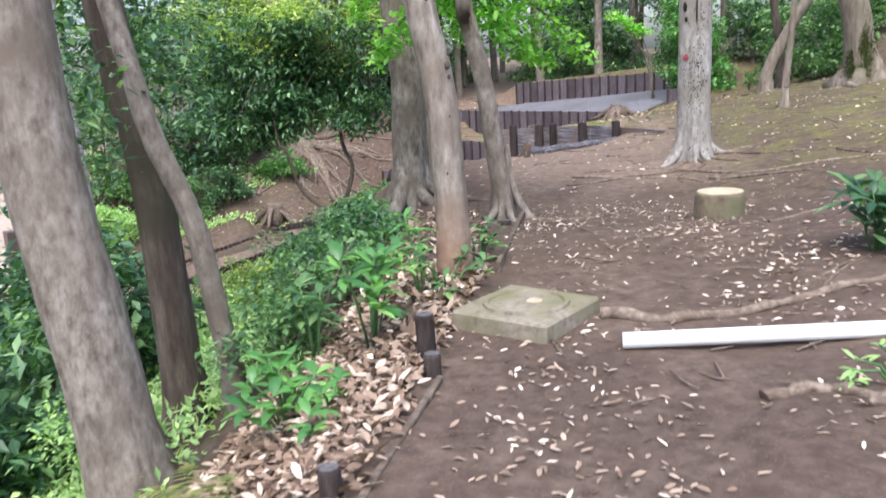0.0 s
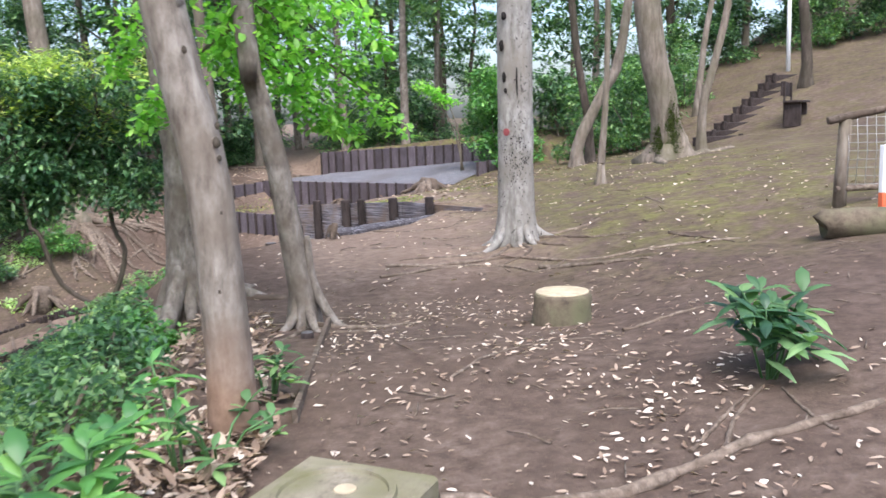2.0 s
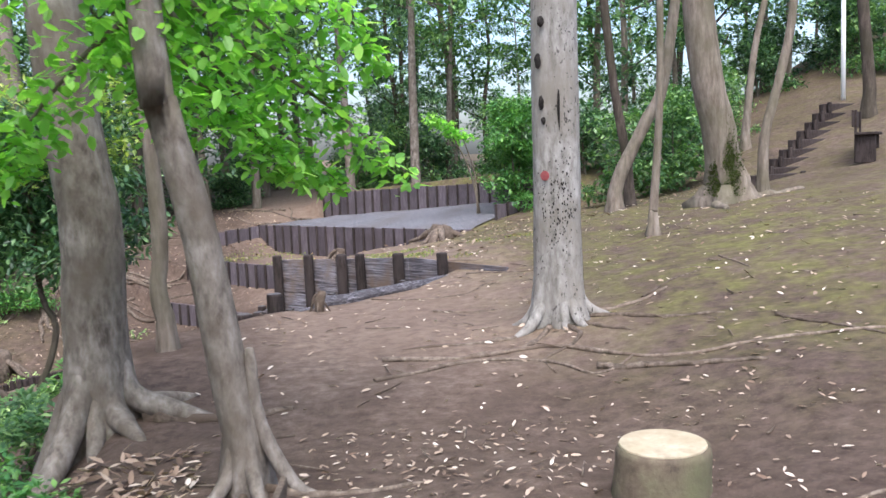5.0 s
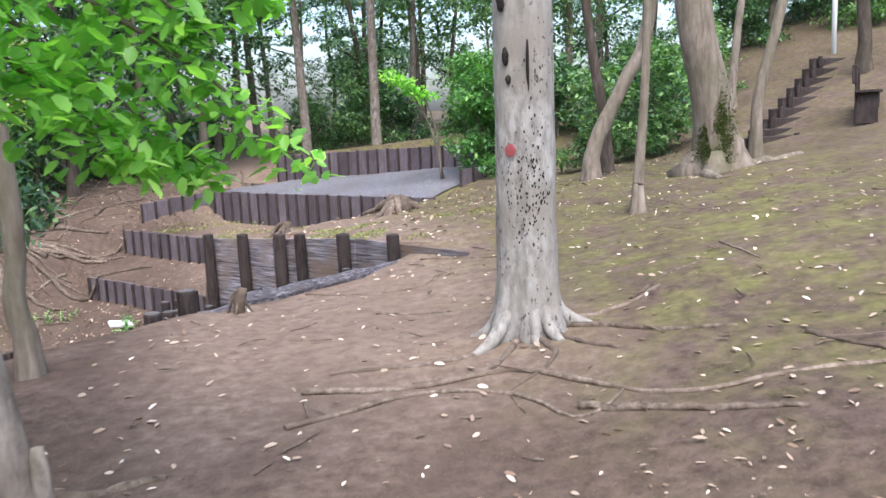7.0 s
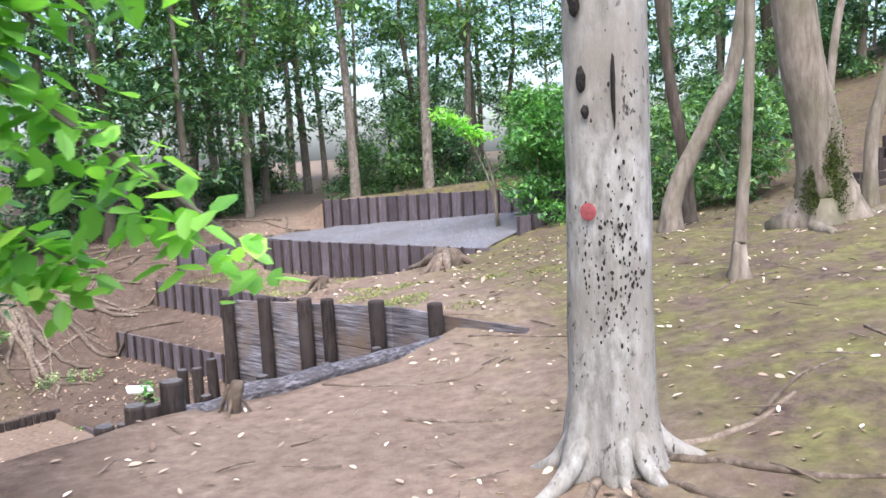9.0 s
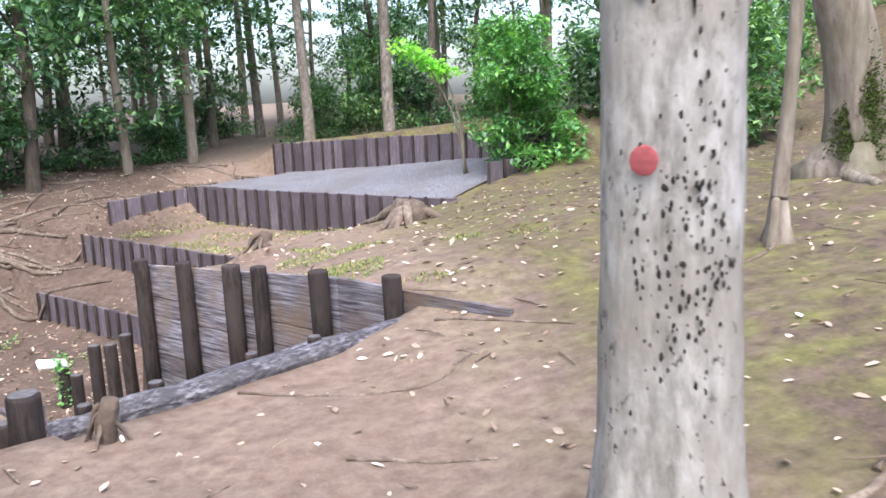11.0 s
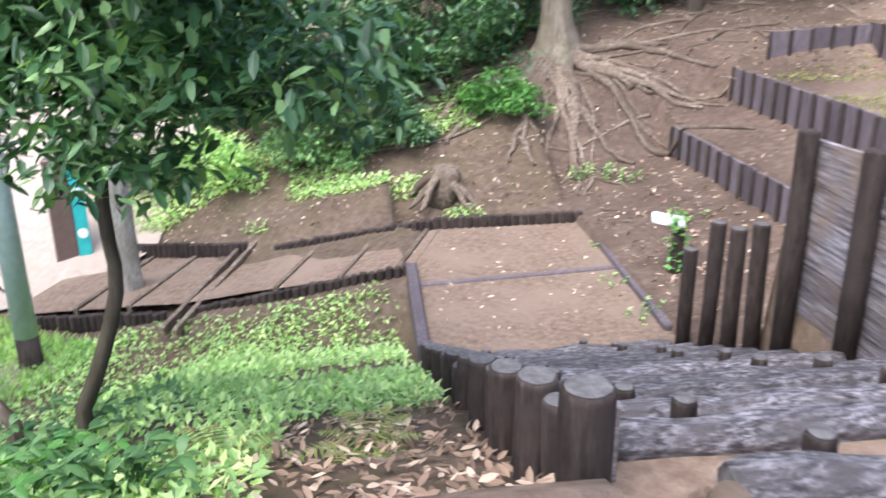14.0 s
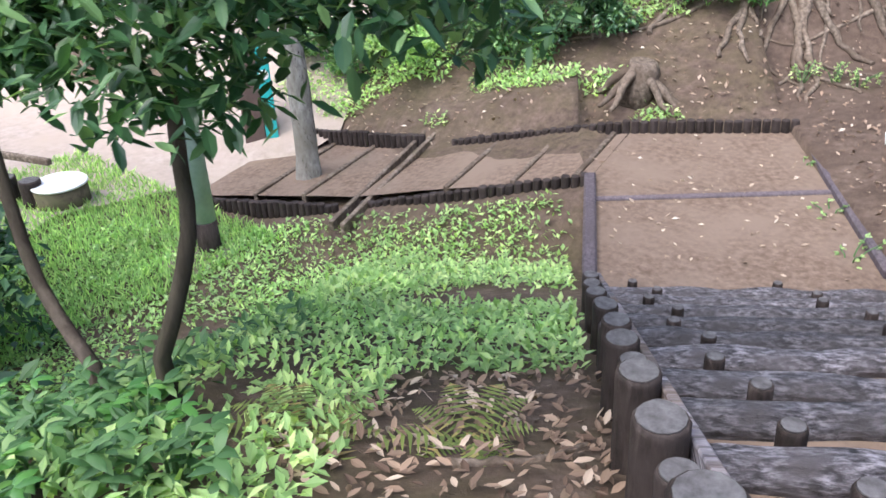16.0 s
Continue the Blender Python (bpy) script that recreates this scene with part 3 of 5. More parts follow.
palisade(BL, BR, ZLAND + 0.16, ZLAND + 0.16, ZLAND, ZLAND)
palisade(BL, (-6.6, 21.3), ZLAND + 0.16, -2.97, ZLAND, -3.2)
palisade((-7.05, 21.2), (-10.2, 21.0), -2.98, -3.45, -3.3, -3.7)
palisade(FL, (-6.5, 19.35), ZLAND + 0.06, -3.25, ZLAND - 0.1, -3.4)
palisade((-6.85, 19.25), (-9.2, 18.7), -3.34, -3.68, -3.6, -3.8)


# ---- soil on the steps, side boards, step strips on the lower path ----
for i in range(NSTEP - 1):
    v0, v1 = log_at(i)[0], log_at(i + 1)[0]
    z = log_at(i + 1)[1] - 0.10
    ring = [xy_of(ULEFT + 0.06, v0), xy_of(UWALL - 0.02, v0), xy_of(UWALL - 0.02, v1), xy_of(ULEFT + 0.06, v1)]
    outline_slab("step_soil_%d" % (i + 1), ring, z - 0.4, z, M_FINESOIL, "packed soil behind a log tread", "soil")

side = empty("side_boards", pose(0, 0, 0), "dark side boards stepping down along the log steps", "edging")
for k in range(8):
    v0, v1 = lerp(VTOP, VBOT, k / 8), lerp(VTOP, VBOT, (k + 1) / 8)
    m, ln = frame_of(ULEFT + 0.075, v0, ULEFT + 0.075, v1)
    bm = bmesh.new()
    z0 = step_z(v0) + 0.07
    box(bm, (0.0, -0.022, z0 - 0.85), (ln - 0.006, 0.022, z0), m, 0.006)
    for q in bm.verts:
        q.co.z -= (step_z(v0) - step_z(v1)) * max(0, min(1, (uv_of(q.co.x, q.co.y)[1] - v0) / (v1 - v0)))
    bmesh.ops.recalc_face_normals(bm, faces=bm.faces)
    part("board", bm, M_PLANK, side)


def path_z(x, y):
    return ZLAND - 0.33 * max(0, (ULEFT + 0.35 - uv_of(x, y)[0])) * 0.92


bm = bmesh.new()
rows_ = []
for i in range(26):
    t = i / 25
    a = Vector((lerp(-3.5, -9.6, t), lerp(20.25, 18.65, t)))
    b = Vector((lerp(-3.9, -10.3, t), lerp(21.7, 21.0, t)))
    row = []
    for k in range(9):
        p = a.lerp(b, k / 8)
        z = lerp(ZLAND + 0.0, -3.22, min(1, t * 1.95)) if t < 0.513 else lerp(-3.22, -3.72, (t - 0.513) / 0.487)
        row.append(bm.verts.new((p.x, p.y, z + 0.012 * noise.noise(Vector((p.x * 2, p.y * 2, 0))))))
    rows_.append(row)
for r0, r1 in zip(rows_, rows_[1:]):
    for k in range(8):
        bm.faces.new((r0[k], r0[k + 1], r1[k + 1], r1[k])).smooth = True
bmesh.ops.recalc_face_normals(bm, faces=bm.faces)
tagged(part("path", bm, M_FINESOIL), "sloping path of red-brown soil below the landing", "path", kind="structure")
for t in (0.03, 0.155, 0.30, 0.66, 0.80):
    a, b = (lerp(-3.5, -9.6, t), lerp(20.25, 18.65, t)), (lerp(-3.9, -10.3, t), lerp(21.7, 21.0, t))
    z = lerp(ZLAND, -3.22, min(1, t * 1.95)) if t < 0.513 else lerp(-3.22, -3.72, (t - 0.513) / 0.487)
    beam(a, b, z + 0.04, z + 0.04, 0.07, 0.15, M_ROOT, "thin weathered timber step strip across the path", "step_strip")
# a timber water channel across the path
for off in (0.0, 0.22):
    beam((-6.2 - off, 18.75), (-7.15 - off, 21.6), -3.24 - off * 0.1, -3.02 - off * 0.1, 0.07, 0.14, M_ROOT, "timber rail of the water channel crossing the path", "channel_rail")


# ---- trees ----
def on(x, y):
    return land(x, y)


def trunk(bm, base, pts, r0, r1, seg=16, flare=0.55, nrib=5, phase=0.0, fused=0.0, rough=0.10, fh=0.22):
    """A tapered trunk with root flare; pts are (x, y, z) above the base's ground."""
    x, y = base
    g = on(x, y)
    line = [(x, y, g - 0.25), (x, y, g), (x, y, g + 0.12), (x, y, g + 0.3)] + [Vector(p) for p in pts]
    path = [Vector(p) for p in line[:4]] + [Vector(p) for p in spline([line[3]] + list(pts), 14)[1:]]
    n = len(path)
    rad = []
    for i, p in enumerate(path):
        h = max(0.0, p.z - g)
        t = h / max(0.1, path[-1].z - g)
        rad.append(lerp(r0, r1, t) * (1 + flare * math.exp(-h / fh)))

    def ribs(a, i):
        h = max(0.0, path[i].z - g)
        w = math.exp(-h / 0.35)
        return 1 + 0.55 * w * flare * max(-0.6, math.sin(nrib * a + phase)) + fused * abs(math.cos(a + phase)) - fused * 0.5
    tube(bm, path, rad, seg, rough, x * 7 + y, ribs, True)


def root(bm, pts, r, n=14, taper=0.35, sink=0.45):
    """A root that snakes over the ground through (x, y) points."""
    line = spline([(p[0], p[1], 0) for p in pts], n)
    out = []
    for i, p in enumerate(line):
        rr = lerp(r, r * taper, i / (n - 1))
        jig = 0.25 * r * math.sin(i * 1.9 + p.x * 5)
        out.append((p.x + jig, p.y + jig * 0.5, on(p.x, p.y) + rr * (1 - 2 * sink) + 0.3 * rr * math.sin(i * 1.3)))
    tube(bm, out, [lerp(r, r * taper, i / (n - 1)) * (1 + 0.2 * math.sin(i * 2.3 + r * 50)) for i in range(n)], 8, 0.2, r * 100)


def crown(name, pts, size, aspect, mat, parent, rng, tilt=0.35, spread=0.45, six=False, label=""):
    v, f = leaf_cloud(pts, tilt, size, aspect, spread, rng, six)
    ob = new(name, mesh_from(name, v, f, mat))
    ob.parent = parent
    if label:
        tagged(ob, label)
    return ob


def simple_tree(x, y, pts, r0, r1, mat, label, roots=(), flare=0.5, nrib=5, fused=0.0, phase=0.0, rr=0.05, seg=16, fh=0.22, toes=()):
    """A tree of trunk and roots; its foot at (x, y)."""
    tree = empty("tree", pose(0, 0, 0), label, "tree", "trees on the slope")
    bm = bmesh.new()
    trunk(bm, (x, y), pts, r0, r1, seg, flare, nrib, phase, fused, 0.10, fh)
    part("trunk", bm, mat, tree)
    for a, h, reach, r in toes:
        # a buttress that leaves the trunk and dives into the soil
        d = Vector((math.cos(a), math.sin(a), 0))
        g = on(x, y)
        tip = Vector((x, y, 0)) + d * (r0 + reach)
        mid = Vector((x, y, 0)) + d * (r0 + reach * 0.45)
        line = [Vector((x, y, g + h)) + d * r0 * 0.72, Vector((x, y, g + h * 0.5)) + d * r0 * 1.0, Vector((mid.x, mid.y, on(mid.x, mid.y) + r * 0.6)), Vector((tip.x, tip.y, on(tip.x, tip.y) - r * 0.3))]
        bm = bmesh.new()
        tube(bm, spline(line, 12), [r * q for q in (0.55, 0.85, 1.0, 1.08, 1.1, 1.05, 1.0, 0.92, 0.82, 0.7, 0.55, 0.4)], 12, 0.18, a * 9)
        part("root_buttress", bm, mat, tree)
    for rp in roots:
        bm = bmesh.new()
        root(bm, [(x + rp[0][0], y + rp[0][1])] + [(x + a, y + b) for a, b in rp[1:]], rr)
        part("root", bm, mat if rr > 0.06 else M_ROOT, tree)
    return tree


# large leaning trunk at the start of the trail
T0 = simple_tree(-1.93, 4.7, [(-2.06, 4.72, 0.22), (-2.16, 4.75, 0.74), (-2.23, 4.80, 1.40), (-2.32, 4.85, 3.4), (-2.6, 4.9, 7.0)], 0.235, 0.15, M_BARK, "thick grey-brown leaning tree trunk among ferns",
                 [[(0.15, 0), (0.4, -0.1), (0.7, -0.3)], [(0.0, -0.15), (0.1, -0.4), (0.3, -0.7)]], 0.45, 5, 0, 0.3, 0.07)
TA = simple_tree(-2.1, 6.4, [(-2.16, 6.40, 0.86), (-2.34, 6.40, 2.09), (-2.9, 6.5, 7.0)], 0.16, 0.10, M_DARKBARK, "dark rough-barked leaning tree trunk in shade")
TB = simple_tree(-1.58, 5.9, [(-1.72, 5.90, 0.50), (-1.95, 5.90, 1.18), (-2.12, 5.90, 2.05), (-3.1, 6.0, 6.5)], 0.082, 0.055, M_BARK, "slender grey-brown tree leaning over the valley", flare=0.25)
# the trail-side trees
T2 = simple_tree(0.08, 6.15, [(0.08, 6.15, 0.5), (0.04, 6.15, 1.3), (-0.10, 6.18, 2.1), (-0.45, 6.3, 4.2), (-0.8, 6.5, 7.0)], 0.122, 0.085, M_RUBBED, "smooth grey-brown tree beside the trail with a rubbed reddish foot", flare=0.12)
for z, a, s in ((1.5, -1.0, 0.02), (1.15, -1.2, 0.01), (1.95, -1.9, 0.014), (0.75, -1.5, 0.009), (1.58, -0.85, 0.013), (1.42, -0.95, 0.012)):
    bm = bmesh.new()
    bmesh.ops.create_icosphere(bm, subdivisions=2, radius=s)
    for q in bm.verts:
        q.co = Vector((0.055 - 0.05 * max(0, z - 1.2) + 0.112 * math.cos(a), 6.15 + 0.112 * math.sin(a), z)) + Vector((q.co.x, q.co.y * 0.6, q.co.z * 1.5)) * (1 + 0.3 * noise.noise(q.co * 40))
    part("knot", bm, M_DARKBARK, T2, "dark bark knot")
bm = bmesh.new()
tube(bm, spline([(-0.05, 6.15, 2.15), (-0.25, 6.12, 2.4), (-0.7, 6.1, 2.75), (-1.3, 6.2, 3.2)], 8), [0.06, 0.058, 0.055, 0.05, 0.045, 0.04, 0.035, 0.03], 8, 0.1)
part("limb", bm, M_BARK, T2)
T1 = simple_tree(-0.34, 10.3, [(-0.33, 10.3, 0.7), (-0.3, 10.3, 1.3), (-0.40, 10.3, 2.45), (-0.5, 10.3, 7.0)], 0.205, 0.15, M_BARK, "thick grey-brown tree with wide buttress roots on the slope edge",
                 [[(0.3, -0.1), (0.6, -0.2), (0.95, -0.25), (1.3, -0.2)], [(-0.3, -0.35), (-0.55, -0.9), (-0.75, -1.7), (-0.95, -2.8)]], 0.35, 5, 0, 1.0, 0.06, 24, 0.4,
                 [(-0.25, 0.55, 0.62, 0.085), (-1.0, 0.4, 0.4, 0.08), (-2.1, 0.5, 0.75, 0.085), (-2.9, 0.4, 0.5, 0.08), (0.5, 0.3, 0.5, 0.07), (-1.55, 0.3, 0.3, 0.07)])
T3 = simple_tree(0.64, 8.62, [(0.59, 8.62, 0.55), (0.49, 8.60, 1.32), (0.36, 8.60, 1.92), (0.32, 8.60, 2.36), (0.1, 8.7, 6.5)], 0.092, 0.062, M_BARK, "slender furrowed tree leaning beside the trail edging",
                 [[(0.1, -0.05), (0.3, -0.2), (0.6, -0.22), (0.95, -0.15)], [(0.0, -0.08), (-0.1, -0.4), (-0.3, -0.7)], [(0.06, -0.04), (0.15, -0.35), (0.55, -0.45)]], 0.5, 3, 0.1, 0.5, 0.03, 16, 0.3,
                 [(-0.45, 0.75, 0.42, 0.036), (-1.3, 0.45, 0.28, 0.04), (-2.4, 0.3, 0.22, 0.04)])
T4 = simple_tree(-0.05, 12.0, [(-0.09, 12.0, 0.6), (-0.05, 12.00, 1.50), (-0.3, 12.1, 6.0)], 0.075, 0.045, M_MIDBARK, "slim brown tree at the edge of the slope", flare=0.35)
# the pale tree with black flecks and a red mark
T5 = simple_tree(3.43, 11.47, [(3.43, 11.47, 0.9), (3.44, 11.47, 1.8), (3.47, 11.5, 3.0), (3.5, 11.5, 7.5)], 0.195, 0.165, M_PALE, "pale grey fluted tree with black flecks and spreading roots",
                 [[(-0.2, -0.05), (-0.55, -0.2), (-0.9, -0.25), (-1.5, -0.2)], [(-0.15, -0.15), (-0.5, -0.5), (-1.0, -0.55)], [(0.1, -0.2), (0.2, -0.5), (0.35, -0.75)], [(0.2, -0.1), (0.45, -0.35), (0.8, -0.75), (1.1, -0.95)],
                  [(0.25, 0.0), (0.7, 0.0), (1.2, 0.25)], [(-0.02, -0.25), (-0.05, -0.6), (-0.5, -0.9)]], 0.30, 6, 0.24, 0.6, 0.03, 32, 0.3,
                 [(-2.8, 0.3, 0.36, 0.05), (-1.75, 0.28, 0.12, 0.05), (-1.3, 0.3, 0.2, 0.052), (-0.4, 0.32, 0.26, 0.06), (2.6, 0.3, 0.25, 0.05), (0.9, 0.3, 0.25, 0.05)])
frng = random.Random(3)
M_SCAR = surface("blackened bark scar", [(0.3, (0.010, 0.009, 0.008)), (0.7, (0.035, 0.03, 0.027))], 30, None, 1, 0.95, 0.6)
for z, a, w, h in ((2.42, -2.75, 0.032, 0.06), (2.06, -2.6, 0.024, 0.06), (1.9, -2.5, 0.016, 0.035), (2.0, -1.75, 0.010, 0.17), (2.75, -2.5, 0.03, 0.05)):
    out, t = Vector((math.cos(a), math.sin(a), 0)), Vector((-math.sin(a), math.cos(a), 0))
    bm = bmesh.new()
    bmesh.ops.create_icosphere(bm, subdivisions=3, radius=1.0)
    for q in bm.verts:
        f = 1 + 0.35 * noise.noise(q.co * 1.8 + Vector((z * 9, 0, 0)))
        q.co = Vector((3.445, 11.47, z)) + out * (0.188 + q.co.y * 0.022 * f) + t * q.co.x * w * f + Vector((0, 0, q.co.z * h * f))
    part("bark_scar", bm, M_SCAR, T5, "dark scar on the bark")
bm = bmesh.new()
for k in range(250):
    a = frng.gauss(-1.65, 0.55)
    z = frng.gauss(1.15, 0.24) if k < 215 else 0.7 + frng.random() * 2.0
    s = frng.uniform(0.004, 0.013)
    c = Vector((3.435 + 0.206 * math.cos(a), 11.47 + 0.206 * math.sin(a), z))
    t = Vector((-math.sin(a), math.cos(a), 0))
    out = Vector((math.cos(a), math.sin(a), 0))
    ring = [bm.verts.new(c + t * s * 0.6 * math.cos(q) + Vector((0, 0, 1)) * s * frng.uniform(0.7, 1.5) * math.sin(q) + out * 0.001) for q in (0, 1.05, 2.1, 3.14, 4.2, 5.2)]
    top = bm.verts.new(c + out * 0.006)
    for i in range(6):
        bm.faces.new((ring[i], ring[(i + 1) % 6], top))
part("bark_fleck", bm, M_SCAR, T5, "black flecks on the pale bark")["kind"] = "stuff"
M_RED = surface("faded red paint", [(0.3, (0.17, 0.035, 0.038)), (0.7, (0.30, 0.065, 0.065))], 20, None, 1, 0.8, 0.2)
bm = bmesh.new()
a = -2.4
bmesh.ops.create_uvsphere(bm, u_segments=14, v_segments=6, radius=0.045)
for q in bm.verts:
    t = Vector((-math.sin(a), math.cos(a), 0))
    out = Vector((math.cos(a), math.sin(a), 0))
    q.co = Vector((3.435, 11.47, 1.42)) + out * (0.208 + q.co.y * 0.15) + t * q.co.x + Vector((0, 0, q.co.z))
part("red_mark", bm, M_RED, T5, "round red paint mark")
# trees up the slope
T6 = simple_tree(8.13, 16.45, [(8.08, 16.45, 1.2), (7.95, 16.45, 2.0), (7.7, 16.45, 3.2), (7.4, 16.5, 7.5)], 0.27, 0.19, M_MIDBARK, "stout tree with thick green moss on its foot",
                 [[(0.2, -0.1), (0.6, -0.2), (1.2, -0.2)], [(-0.2, -0.2), (-0.5, -0.5), (-0.6, -1.0)]], 0.8, 5, 0, 0.2, 0.1)
bm = bmesh.new()
for k in range(3600):
    a = frng.gauss(-2.25, 0.45)
    z = on(8.1, 16.2) + 0.1 + abs(frng.gauss(0.42, 0.26))
    r = 0.285 * (1 + 0.5 * math.exp(-(z - on(8.1, 16.2)) / 0.25))
    c = Vector((8.1 + r * math.cos(a), 16.45 + r * math.sin(a), z))
    s = frng.uniform(0.008, 0.022)
    vs = [bm.verts.new(c + Vector((frng.uniform(-s, s), frng.uniform(-s, s), frng.uniform(-s, s)))) for _ in range(4)]
    for f in ((0, 1, 2), (0, 2, 3), (0, 1, 3), (1, 2, 3)):
        bm.faces.new([vs[i] for i in f])
part("moss", bm, M_MOSS, T6, "green moss cushion")["kind"] = "stuff"
simple_tree(5.83, 14.42, [(5.85, 14.42, 1.0), (5.95, 14.4, 2.5), (6.0, 14.4, 6.0)], 0.055, 0.035, M_MIDBARK, "thin brown tree on the bare slope", [[(-0.03, -0.03), (-0.3, -0.2), (-0.6, -0.15)], [(0.05, -0.05), (0.3, -0.15)]], 0.8, 4, 0, 0, 0.025)
simple_tree(6.85, 17.9, [(7.0, 17.9, 1.3), (7.45, 17.9, 2.1), (7.8, 17.9, 2.8), (8.3, 18, 5.5)], 0.12, 0.07, M_MIDBARK, "leaning brown tree on the slope", flare=0.4)
simple_tree(7.39, 18.5, [(7.35, 18.5, 1.5), (7.1, 18.5, 3.1), (6.8, 18.5, 6.5)], 0.09, 0.06, M_DARKBARK, "dark slim tree behind a leaning one", flare=0.4)
simple_tree(9.1, 17.0, [(9.15, 17, 1.8), (9.45, 17, 2.8), (9.7, 17, 4.0), (9.9, 17, 7.0)], 0.085, 0.05, M_MIDBARK, "slim tree beside the far timber steps", flare=0.4)
simple_tree(11.6, 21.5, [(11.65, 21.5, 2.3), (11.9, 21.5, 4.0), (12.6, 21.5, 6.5)], 0.09, 0.05, M_MIDBARK, "slim forked tree near the top of the slope", flare=0.4)
simple_tree(14.2, 20.8, [(14.2, 20.8, 3), (14.0, 20.8, 5), (13.8, 20.8, 8)], 0.13, 0.1, M_DARKBARK, "dark tree at the top of the slope", flare=0.4)
# tree on the bank above the landing with a web of bare roots
RX, RY = -4.35, 27.2
TR = simple_tree(RX, RY, [(RX - 0.1, RY, 1.2), (RX - 0.35, RY, 3.0), (RX - 0.55, RY, 5.5), (RX - 0.7, RY, 9)], 0.30, 0.2, M_MIDBARK, "grey-brown tree with a web of bare roots on the bank", flare=0.9, nrib=5)
rr2 = random.Random(21)
for k in range(44):
    a = lerp(-2.75, 0.35, (k + rr2.random()) / 44)
    ln = rr2.uniform(1.6, 4.6) * (0.7 if a < -2.2 else 1)
    p = [(RX + 0.3 * math.cos(a), RY + 0.3 * math.sin(a))]
    for s in range(1, 6):
        a += rr2.gauss(0, 0.3)
        p.append((p[-1][0] + ln / 5 * math.cos(a), p[-1][1] + ln / 5 * math.sin(a)))
    if any(uv_of(*q)[0] < UWALL + 0.15 and uv_of(*q)[1] < 20.6 for q in p):
        p = p[:4]
    bm = bmesh.new()
    root(bm, p, rr2.uniform(0.035, 0.12), 18, 0.3, 0.2)
    part("root", bm, M_ROOT, TR)


# ---- loose roots, sticks and stumps ----
def ground_root(pts, r, label="long brown surface root across the trail", n=24, mat=None):
    bm = bmesh.new()
    root(bm, pts, r * 0.72, n, 0.5, 0.3)
    return tagged(part("surface_root", bm, mat or M_ROOT), label, "root", "surface roots")


ground_root([(0.93, 4.90), (1.29, 4.76), (1.68, 4.78), (2.17, 4.9), (2.6, 4.95), (3.1, 4.98)], 0.058, "thick bent surface root behind the white pipe")
ground_root([(1.37, 3.53), (1.64, 3.59), (1.81, 3.39), (1.74, 3.34)], 0.05, "mossy surface root at the trail")
ground_root([(1.57, 10.47), (1.97, 10.61), (2.44, 10.74), (2.95, 10.54), (3.16, 9.96), (3.52, 10.13)], 0.028)
ground_root([(3.22, 10.08), (3.54, 9.75), (3.80, 9.46), (4.08, 9.23)], 0.04)
ground_root([(1.72, 11.01), (2.43, 10.84), (3.11, 10.86), (3.69, 9.89), (4.37, 9.64), (5.09, 9.29)], 0.035)
ground_root([(4.72, 10.09), (4.86, 9.64), (4.96, 9.18)], 0.025)
ground_root([(1.37, 6.55), (1.70, 6.89), (2.04, 7.07), (2.51, 7.07)], 0.015, "thin root on the bare soil")
ground_root([(2.77, 7.12), (3.10, 7.18), (3.44, 7.17)], 0.022, "thin root on the bare soil")
ground_root([(5.61, 12.43), (5.54, 12.02), (5.49, 11.67)], 0.02, "pale stick lying on the slope")
ground_root([(4.30, 11.58), (4.81, 11.93), (5.13, 11.99)], 0.02, "mossy surface root on the slope")
ground_root([(2.52, 12.78), (2.87, 12.66), (3.16, 12.53)], 0.02, "thin root on the bare soil")
ground_root([(2.04, 13.94), (2.98, 13.54), (3.43, 13.85)], 0.014, "mossy thin root on the bare soil")
ground_root([(3.35, 14.61), (3.69, 14.38), (4.06, 13.85)], 0.018, "thin stick on the bare soil")
ground_root([(-0.26, 14.36), (-0.07, 14.66), (-0.06, 15.00)], 0.03, "bare root beside the log posts")
ground_root([(2.12, 5.02), (2.42, 5.25), (2.78, 5.54)], 0.02, "bare root below the broad-leaved plant")
ground_root([(2.23, 4.92), (2.48, 5.23), (2.83, 5.53)], 0.02, "bare root below the broad-leaved plant")
ground_root([(2.75, 4.85), (2.78, 5.12), (2.88, 5.44)], 0.018, "bare root below the broad-leaved plant")
srng = random.Random(5)
bm = bmesh.new()
for k in range(170):
    x, y = srng.uniform(0.6, 8), srng.uniform(3, 15)
    if uv_of(x, y)[0] < UWALL and uv_of(x, y)[1] > VTOP - 0.5:
        continue
    a, ln = srng.uniform(0, 3.1), srng.uniform(0.08, 0.35)
    p = [(x + math.cos(a) * ln * t, y + math.sin(a) * ln * t, on(x, y) + 0.008 + 0.02 * srng.random()) for t in (0, 0.5, 1)]
    tube(bm, p, [0.005, 0.006, 0.003], 5)
tagged(part("twigs", bm, M_ROOT), "scattered dry twigs on the soil", "twigs", kind="stuff")

# sawn stump on the trail
stump = empty("tree_stump", pose(2.56, 7.78, on(2.56, 7.78) + 0.015), "low sawn tree stump with a pale cut top", "stump")
bm = bmesh.new()
tube(bm, [(0, 0, -0.08), (0, 0, 0.0), (0.005, 0, 0.1), (0.01, 0, 0.19), (0.01, 0, 0.225)], [0.245, 0.232, 0.222, 0.222, 0.214], 28, 0.10, 3)
part("bark", bm, M_STUMP, stump)
bm = bmesh.new()
tube(bm, [(0.01, 0, 0.222), (0.01, 0, 0.236)], [0.206, 0.200], 28, 0.05, 3)
part("cut_top", bm, M_CUT, stump, "pale sawn wood")

